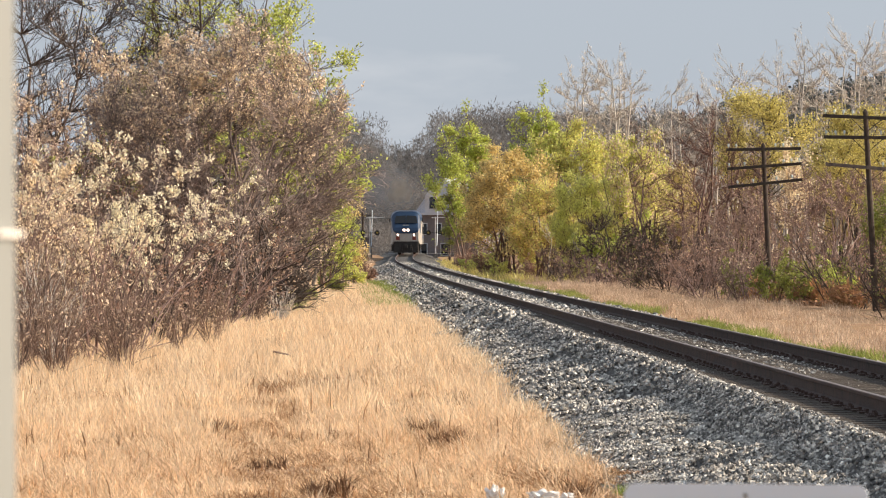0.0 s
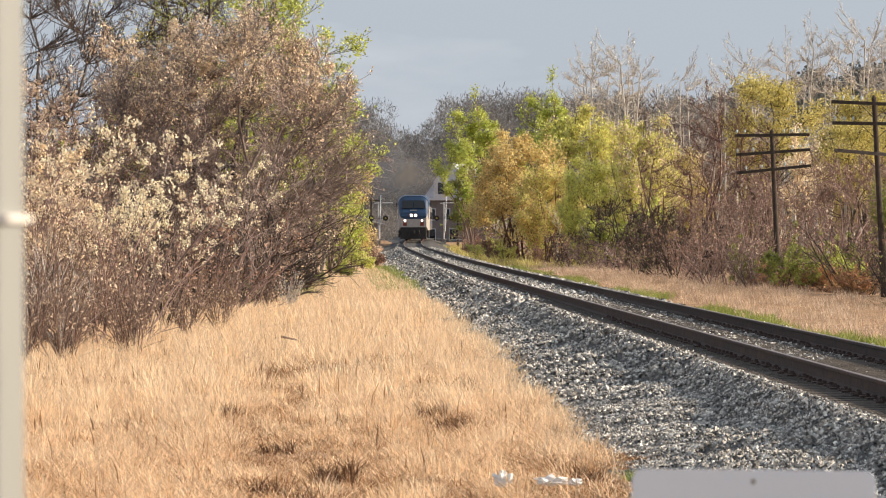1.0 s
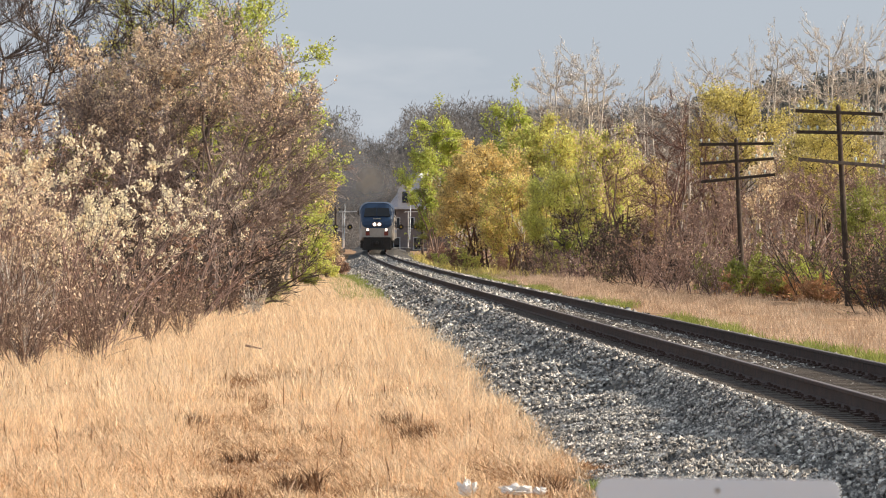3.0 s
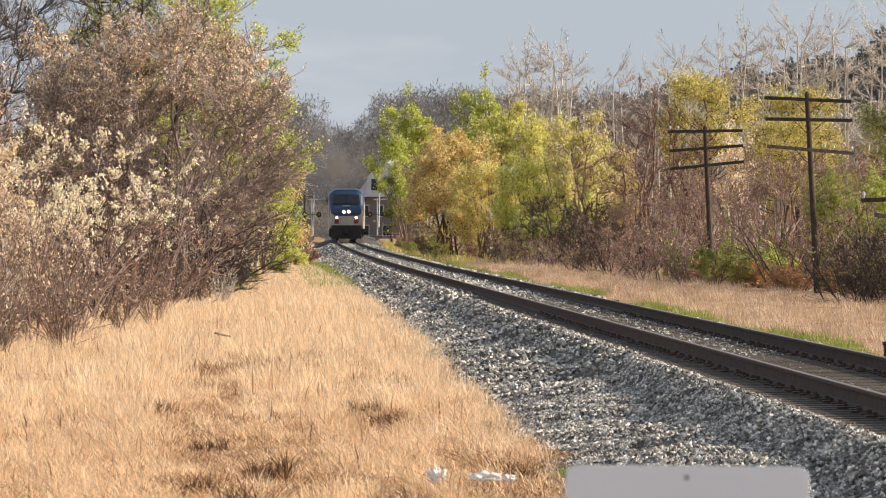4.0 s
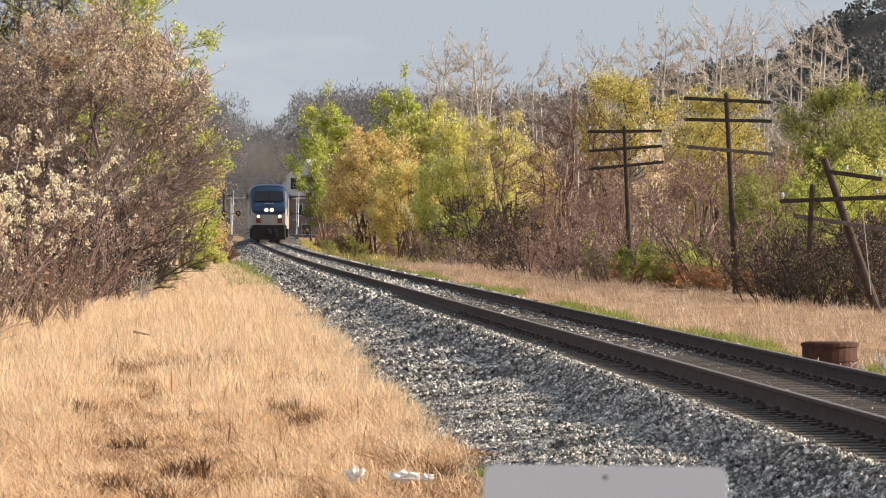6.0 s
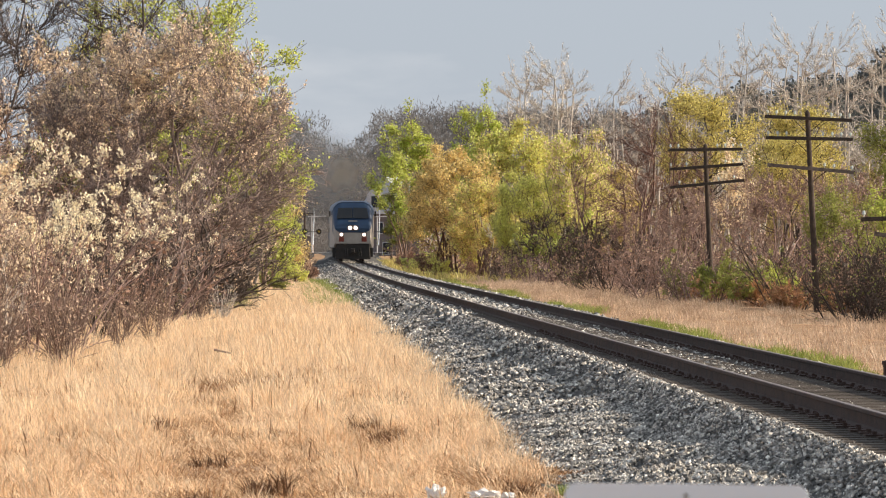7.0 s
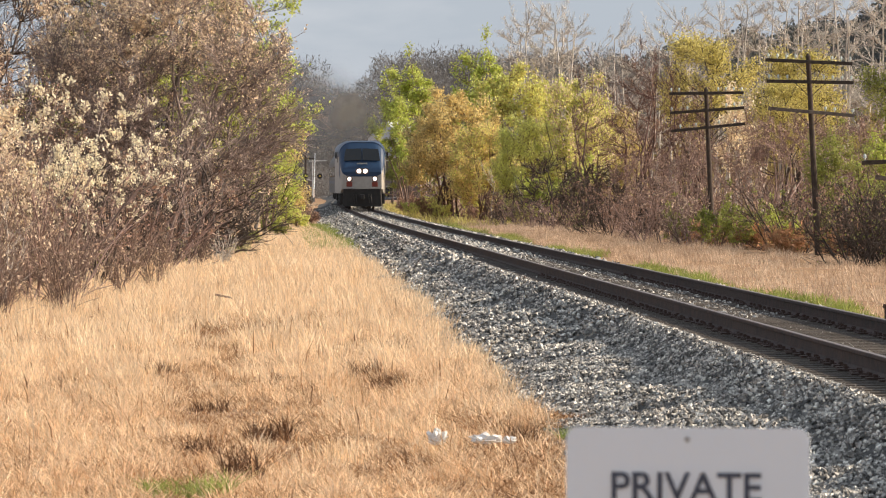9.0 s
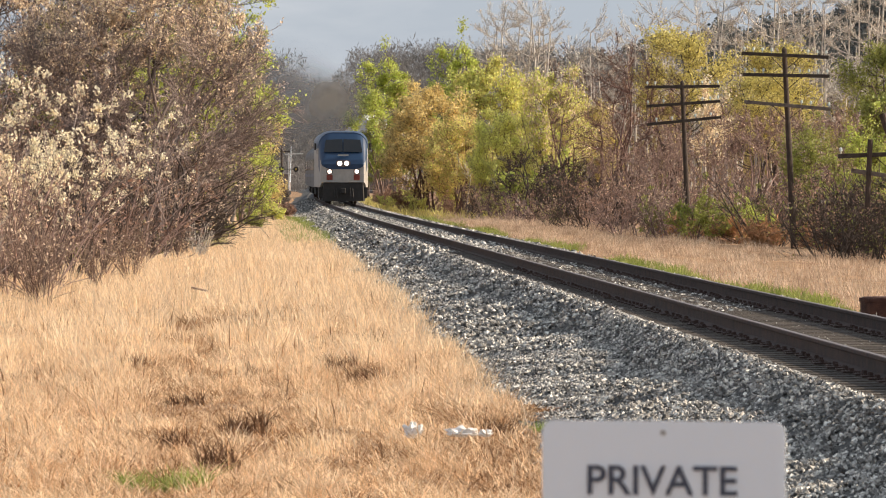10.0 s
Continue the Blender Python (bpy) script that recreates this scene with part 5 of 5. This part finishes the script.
# ---- exhaust haze over the locomotive ----
def haze_material(name, colour, dense):
    mat = bpy.data.materials.new(name)
    mat.use_nodes = True
    n, l = mat.node_tree.nodes, mat.node_tree.links
    bsdf = n["Principled BSDF"]
    bsdf.inputs["Base Color"].default_value = (*colour, 1)
    bsdf.inputs["Roughness"].default_value = 1.0
    tc = n.new("ShaderNodeTexCoord")
    ball = n.new("ShaderNodeTexGradient")
    ball.gradient_type = "QUADRATIC_SPHERE"
    l.new(tc.outputs["Object"], ball.inputs["Vector"])
    tex = n.new("ShaderNodeTexNoise")
    tex.inputs["Scale"].default_value, tex.inputs["Detail"].default_value = 2.2, 4
    l.new(tc.outputs["Object"], tex.inputs["Vector"])
    mul = n.new("ShaderNodeMath")
    mul.operation = "MULTIPLY"
    l.new(ball.outputs["Fac"], mul.inputs[0])
    l.new(tex.outputs["Fac"], mul.inputs[1])
    mul2 = n.new("ShaderNodeMath")
    mul2.operation, mul2.use_clamp = "MULTIPLY", True
    mul2.inputs[1].default_value = dense
    l.new(mul.outputs[0], mul2.inputs[0])
    l.new(mul2.outputs[0], bsdf.inputs["Alpha"])
    return mat


M_HAZE = haze_material("exhaust_haze", (0.38, 0.37, 0.36), 2.3)
M_SMOKE = haze_material("exhaust_smoke", (0.47, 0.42, 0.34), 3.2)


def puff_mesh(name, mat):
    bm = bmesh.new()
    bmesh.ops.create_grid(bm, x_segments=16, y_segments=16, size=1)
    for v in bm.verts:
        x, z = v.co.x, v.co.y
        v.co = Vector((x, 0.25 * (x * x + z * z) - 0.1 + 0.05 * noise.noise(Vector((x * 2, z * 2, 0))), z))
        f = max(1.0, math.hypot(x, z))
        v.co.x, v.co.z = v.co.x / f, v.co.z / f
    me = bpy.data.meshes.new(name)
    for f in bm.faces:
        f.smooth = True
    bm.to_mesh(me)
    bm.free()
    me.materials.append(mat)
    return me


PUFF, SMOKE = puff_mesh("haze", M_HAZE), puff_mesh("smoke", M_SMOKE)
puffs = []
# metres behind the front, to the right, up, half width, half height
for back, right, up, w, h, me in ((15, -0.7, 6.3, 2.6, 2.5, SMOKE), (30, -1.4, 6.0, 3.4, 2.4, PUFF), (50, -2.0, 6.2, 5.0, 3.2, PUFF), (75, -3.0, 7.0, 6.5, 4.5, PUFF), (100, -4.0, 7.5, 8.0, 5.5, PUFF)):
    p = thing("exhaust_smoke", "thin grey-brown exhaust haze trailing over the train", "smoke", group="exhaust haze", kind="stuff")
    c = part_mesh("haze", me, p)
    c.matrix_basis = Matrix.Diagonal((w, w * 0.5, h, 1))
    puffs.append((p, back, right, up))


# ---- what moves ----
FRONT = ((0.0, 524.0), (2.0, 482.0), (4.0, 440.0), (6.0, 398.0), (8.0, 356.0), (10.0, 314.0))


def car_pose(y, length, first, last):
    a, b = Vector(line(y + first)), Vector(line(y + last))
    d = b - a
    yaw = math.degrees(math.atan2(-d.x, d.y))
    pitch = math.degrees(math.atan2(d.z, d.y))
    start = a - d.normalized() * first
    return pose(*start, pitch, 0, yaw)


def motions():
    ts = [0.5 * k for k in range(21)]
    ys = [float(np.interp(t, [a for a, _ in FRONT], [b for _, b in FRONT])) for t in ts]
    walk(loco, [(t, car_pose(y, 21, 3.6, 16.6)) for t, y in zip(ts, ys)])
    for k, c in enumerate(coaches):
        walk(c, [(t, car_pose(y + 21.6 + 26.2 * k, 25.6, 2.8, 22.8)) for t, y in zip(ts, ys)])
    for p, back, right, up in puffs:
        walk(p, [(t, pose(*line(y + back, right, up))) for t, y in zip(ts, ys)])



# ---- dry grass ----
def toe(y):
    """The left edge of the ballast, right of the camera's axis."""
    return np.interp(y, LINE_Y, LINE_X) - np.interp(y, [40, 90, 160, 300], [3.5, 2.95, 2.7, 2.4])


def blades(rng, x, y, z, height, width, lean, two=True, push=0.0):
    """Tapered, bent blades standing on the ground."""
    k = len(x)
    a = rng.uniform(0, 2 * np.pi, k)
    side = np.stack([np.cos(a), np.sin(a) * 0.6, np.zeros(k)], 1) * (width * 0.5)[:, None]
    l = rng.normal(0, 1, (k, 2)) * lean[:, None]
    l[:, 0] -= 0.25 * lean
    l = l + push
    foot = np.stack([x, y, z - 0.012], 1)
    tip = foot + np.stack([l[:, 0] * height, l[:, 1] * height, height], 1)
    if not two:
        v = np.stack([foot - side, foot + side, tip + side * 0.25, tip - side * 0.25], 1).reshape(-1, 3)
        return v, np.arange(4 * k).reshape(-1, 4)
    mid = foot + np.stack([l[:, 0] * height * 0.3, l[:, 1] * height * 0.3, height * 0.58], 1)
    v = np.stack([foot - side, foot + side, mid + side * 0.7, mid - side * 0.7, tip + side * 0.15, tip - side * 0.15], 1).reshape(-1, 3)
    i = np.arange(k)[:, None] * 6
    return v, np.concatenate([i + np.array([[0, 1, 2, 3]]), i + np.array([[3, 2, 4, 5]])])


def patchy(x, y, s, seed=0.0):
    return 0.5 + 0.5 * np.sin(x * s * 1.3 + 2.1 * np.sin(y * s * 0.31 + seed) + seed) * np.sin(y * s * 0.42 + 1.7 * np.sin(x * s * 0.9) + seed * 2)


def bare(x, y):
    """Where the straw is worn down to brown thatch, most in a strip down the middle."""
    spots = np.clip(patchy(x, y, 1.9, 3.0) * patchy(x, y, 4.4, 0.7) * 4.5 - 0.8, 0, 1)
    strip_mid = np.exp(-((x + 0.02 * y + 0.2) / 1.3) ** 2)
    path = np.exp(-((x + 0.0475 * y + 0.25 * np.sin(y * 0.35)) / 0.42) ** 2) * (0.4 + 0.8 * patchy(x, y, 5.0, 0.3)) * np.clip((100 - y) / 25, 0, 1)
    rut = np.exp(-((x + 0.87 + (y - 57) * 0.042) / 0.20) ** 2) * np.clip((y - 53) / 4, 0, 1) * np.clip((76 - y) / 5, 0, 1)
    foot = np.clip((x - np.interp(y, LINE_Y, LINE_X) + 4.6) / 0.5, 0, 1) * np.clip((50 - y) / 4, 0, 1)
    return np.clip(spots * (0.45 + 1.1 * strip_mid) * np.clip((95 - y) / 30, 0, 1) + 0.9 * path + 0.9 * rut + 0.8 * foot, 0, 1)


def field(rng, count, y0, y1, left, right, height, width, mat, name, label, two, lean=0.28, keep=None, tuft=None):
    y = rng.uniform(y0, y1, count)
    a, b = left(y), right(y)
    w = b - a
    ok = rng.uniform(0, 1, count) < w / w.max()
    y = y[ok]
    x = rng.uniform(left(y), right(y))
    if keep is not None:
        ok = rng.uniform(0, 1, len(x)) < keep(x, y)
        x, y = x[ok], y[ok]
    rise = np.ones(len(x))
    push = np.zeros((len(x), 2))
    if tuft:
        # blades gather into tussocks, tallest in the middle and leaning outwards
        heads = rng.integers(0, len(x), int(tuft[0] * float(np.mean(right(y) - left(y))) * (y1 - y0)))
        who = heads[rng.integers(0, len(heads), len(x))]
        size = tuft[1] * rng.uniform(0.5, 1.5, len(x))[who]
        out = rng.normal(0, 1, (len(x), 2)) * size[:, None] * 0.6
        rise = (0.45 + 0.75 * np.exp(-(out ** 2).sum(1) / size ** 2)) * (0.6 + 0.8 * rng.uniform(0, 1, len(x))[who])
        push = out / size[:, None] * 0.35
        x, y = x[who] + out[:, 0], y[who] + out[:, 1] * 1.4
        ok = x < right(y) + 0.1
        x, y, rise, push = x[ok], y[ok], rise[ok], push[ok]
    d = x - np.interp(y, LINE_Y, LINE_X)
    z = np.interp(y, LINE_Y, LINE_Z) + ground_up(d, y)
    h = height * rng.uniform(0.45, 1.25, len(x)) * (0.55 + 0.6 * patchy(x, y, 1.1)) * (1 - 0.35 * bare(x, y)) * rise
    v, q = blades(rng, x, y, z, h, width * rng.uniform(0.6, 1.3, len(x)), np.full(len(x), lean), two, push)
    ob = new(name, mesh_np(name, v, q, None, [mat]))
    return tagged(ob, label, "grass", kind="stuff")


def left_edge(y):
    return -0.098 * y - 1.0


rng = np.random.default_rng(40)
def clumps(x, y):
    """Where the grass stands thick."""
    thick = np.clip(0.35 + 1.0 * patchy(x, y, 2.6, 0.4) * (0.35 + patchy(x, y, 7.0, 1.3)), 0.1, 1)
    return thick * (1 - 0.93 * bare(x, y)) * np.where(y < 49, np.clip((toe(y) - 0.1 - x) / 0.7, 0.12, 1), 1)


field(rng, 45000, 44, 72, left_edge, toe, 0.23, 0.011, M_STRAW_PALE, "dry_grass_tufts", "pale dry grass tufts beside the ballast", True, 0.3, clumps, (1.3, 0.24))
field(rng, 150000, 33, 68, left_edge, toe, 0.19, 0.011, M_STRAW, "dry_grass_near", "dry golden straw grass beside the ballast", True, 0.6, clumps, (5.0, 0.20))
field(rng, 120000, 33, 80, left_edge, toe, 0.10, 0.012, M_STRAW, "matted_grass", "flattened dry grass and thatch", False, 1.3, lambda x, y: 1 - 0.2 * bare(x, y))
field(rng, 130000, 33, 95, left_edge, toe, 0.15, 0.014, M_STALK, "brown_thatch", "dark brown dead thatch among the straw", False, 1.1, lambda x, y: np.clip(bare(x, y) + 0.03, 0, 1))
field(rng, 140000, 62, 125, left_edge, toe, 0.30, 0.015, M_STRAW_PALE, "dry_grass_middle", "dry golden straw grass beside the ballast", False, 0.36, clumps, (1.6, 0.36))
field(rng, 120000, 125, 285, lambda y: np.maximum(left_edge(y), -0.03 * y - 5.5), lambda y: toe(y) - np.interp(y, [125, 190, 285], [0, 0.2, 1.3]), 0.34, 0.022, M_STRAW_PALE, "dry_grass_far", "dry golden straw grass before the thicket", False, 0.34)
field(rng, 1300, 40, 130, left_edge, lambda y: toe(y) - 0.3, 0.34, 0.022, M_STALK, "seed_stalks", "dark brown dead seed stalks in the dry grass", True, 0.14)
field(rng, 7000, 34, 140, lambda y: toe(y) - 0.7, toe, 0.26, 0.012, M_STRAW, "grass_fringe", "straw tufts overhanging the ballast edge", True, 0.6)


def right_of(d0):
    return lambda y: np.interp(y, LINE_Y, LINE_X) + d0


field(rng, 165000, 66, 460, right_of(4.9), right_of(13.0), 0.23, 0.018, M_STRAW_DULL, "verge_grass", "dull tan dead grass on the verge below the poles", False, 0.3, lambda x, y: 0.35 + 0.65 * patchy(x, y, 0.6, 1.0), (0.7, 0.45))
field(rng, 60000, 66, 300, right_of(3.5), right_of(5.0), 0.19, 0.022, M_GREEN, "green_verge", "fresh green grass along the far ballast edge", False, 0.4, lambda x, y: np.clip(patchy(x, y, 0.8, 2.0) * 2.4 - 0.8, 0, 1), (0.5, 0.4))
field(rng, 12000, 300, 520, right_of(3.2), right_of(9.0), 0.42, 0.07, M_LEAF_OLIVE, "weedy_verge", "yellow-green weeds beside the far track", False, 0.5, lambda x, y: 0.2 + 0.8 * patchy(x, y, 0.5, 0.6), (0.15, 0.6))
field(rng, 9000, 290, 540, right_of(-9.0), right_of(-3.0), 0.22, 0.06, M_STRAW_DULL, "dull_grass_far", "dull dead grass on the level ground before the crossing", False, 0.6, None, (0.15, 0.6))
field(rng, 12000, 175, 285, lambda y: toe(y) - 1.5, lambda y: toe(y) + 0.15, 0.30, 0.035, M_GREEN, "green_patch", "fresh green grass where the straw ends", False, 0.4)
field(rng, 7000, 165, 240, lambda y: -0.03 * y - 3.9, lambda y: -0.03 * y - 1.9, 0.42, 0.04, M_GREEN, "green_patch_by_thicket", "fresh green grass at the foot of the thicket", False, 0.4, lambda x, y: np.clip(patchy(x, y, 0.8, 0.5) * 1.8 - 0.5, 0, 1))
field(rng, 16000, 34, 52, lambda y: toe(y) - 0.75, lambda y: toe(y) + 0.35, 0.09, 0.022, M_STALK, "leaf_litter", "brown leaf litter along the edge of the ballast", False, 1.6)
for x, y, n, s in ((0.98, 46.4, 320, 0.16), (1.05, 71, 120, 0.2), (5.0, 82, 260, 0.35), (5.7, 91, 260, 0.3), (-2.0, 38.2, 420, 0.3), (3.4, 129, 260, 0.3)):
    field(rng, n, y - s, y + s, lambda yy: np.full(len(yy), x - s), lambda yy: np.full(len(yy), x + s), 0.24, 0.014, M_GREEN, "weed_tuft", "small green weed tuft by the ballast", True, 0.6)

M_DEAD = material("dead_weed_brown", (0.10, 0.052, 0.028), 0.9, second=(0.22, 0.12, 0.06), scale=6, island=0.35)
for x, y, n, s in ((-0.83, 58.0, 150, 0.18), (-1.75, 47.5, 260, 0.20), (-1.75, 41.4, 160, 0.14), (0.48, 46.0, 160, 0.14), (-2.3, 59.0, 140, 0.25), (-2.6, 54.0, 120, 0.2), (-1.2, 62.0, 110, 0.2), (-3.6, 63.0, 90, 0.2), (-0.9, 72.0, 90, 0.3), (-2.2, 44.5, 120, 0.2)):
    field(rng, n, y - 2 * s, y + 2 * s, lambda yy: np.full(len(yy), x - s), lambda yy: np.full(len(yy), x + s), 0.30, 0.013, M_DEAD, "dead_weed", "dark brown dead weed clump in the straw", True, 0.5)

# ---- loose stones of the ballast ----
def stone_shape(rng, k):
    base = np.array([(1, 0, 0), (-1, 0, 0), (0, 1, 0), (0, -1, 0), (0, 0, 1), (0, 0, -1)], float)
    v = base[None] * rng.uniform(0.7, 1.3, (k, 6, 1)) + rng.normal(0, 0.22, (k, 6, 3))
    q = rng.normal(0, 1, (k, 4))
    q /= np.linalg.norm(q, axis=1, keepdims=True)
    w, x, y, z = q.T
    R = np.stack([1 - 2 * (y * y + z * z), 2 * (x * y - z * w), 2 * (x * z + y * w), 2 * (x * y + z * w), 1 - 2 * (x * x + z * z), 2 * (y * z - x * w),
                  2 * (x * z - y * w), 2 * (y * z + x * w), 1 - 2 * (x * x + y * y)], -1).reshape(k, 3, 3)
    return np.einsum("kij,kvj->kvi", R, v)


STONE_F = np.array([(0, 2, 4), (2, 1, 4), (1, 3, 4), (3, 0, 4), (2, 0, 5), (1, 2, 5), (3, 1, 5), (0, 3, 5)])


def stones(rng, count, y0, y1, d0, d1, size, name, keep=None):
    y = rng.uniform(y0, y1, count)
    d = rng.uniform(d0, d1, count)
    if keep is not None:
        ok = keep(d, y)
        y, d = y[ok], d[ok]
    k = len(y)
    x = np.interp(y, LINE_Y, LINE_X) + d
    z = np.interp(y, LINE_Y, LINE_Z) + bed_up(d, y) + size * 0.25
    v = stone_shape(rng, k) * (size * rng.uniform(0.45, 1.0, k))[:, None, None] + np.stack([x, y, z], 1)[:, None]
    f = (np.arange(k)[:, None, None] * 6 + STONE_F[None]).reshape(-1, 3)
    ob = new(name, mesh_np(name, v.reshape(-1, 3), None, f, [M_STONE]))
    ob.parent = ballast
    return tagged(ob, kind="stuff")


def off_rails(d, y):
    """Keeps stones off the rails, and most of them off the ties."""
    on_tie = (np.abs((y - 29.0 - 0.038 * d + 0.265) % 0.53 - 0.265) < 0.115) & (np.abs(d) < 1.3) & (y < 150)
    few = np.sin(y * 917.0 + d * 331.0) > 0.55
    return (np.abs(np.abs(d) - 0.755) > 0.12) & (~on_tie | few)



stones(rng, 95000, 33, 66, -4.1, 1.6, 0.028, "loose_stones", off_rails)
stones(rng, 45000, 66, 120, -3.5, 3.2, 0.044, "loose_stones", off_rails)
stones(rng, 22000, 120, 260, -3.3, 3.2, 0.085, "loose_stones", off_rails)
stones(rng, 12000, 260, 430, -3.2, 3.2, 0.085, "loose_stones", off_rails)
piece_meshes = []
for k in range(12):
    v = stone_shape(rng, 1)[0] * 0.030
    piece_meshes.append(mesh_np("stone", v, None, STONE_F, [M_STONE_PIECE]))
for k in range(300):
    y = float(rng.uniform(38, 50))
    d = float(rng.uniform(-3.6, -1.6))
    x, yy, z = line(y, d)
    part_mesh("stone", piece_meshes[k % 12], ballast, m=Matrix.Translation((x, yy, z + float(bed_up(np.array(d), np.array(y))) + 0.03)) @ Matrix.Rotation(rng.uniform(0, 6.28), 4, "Z"))

motions()
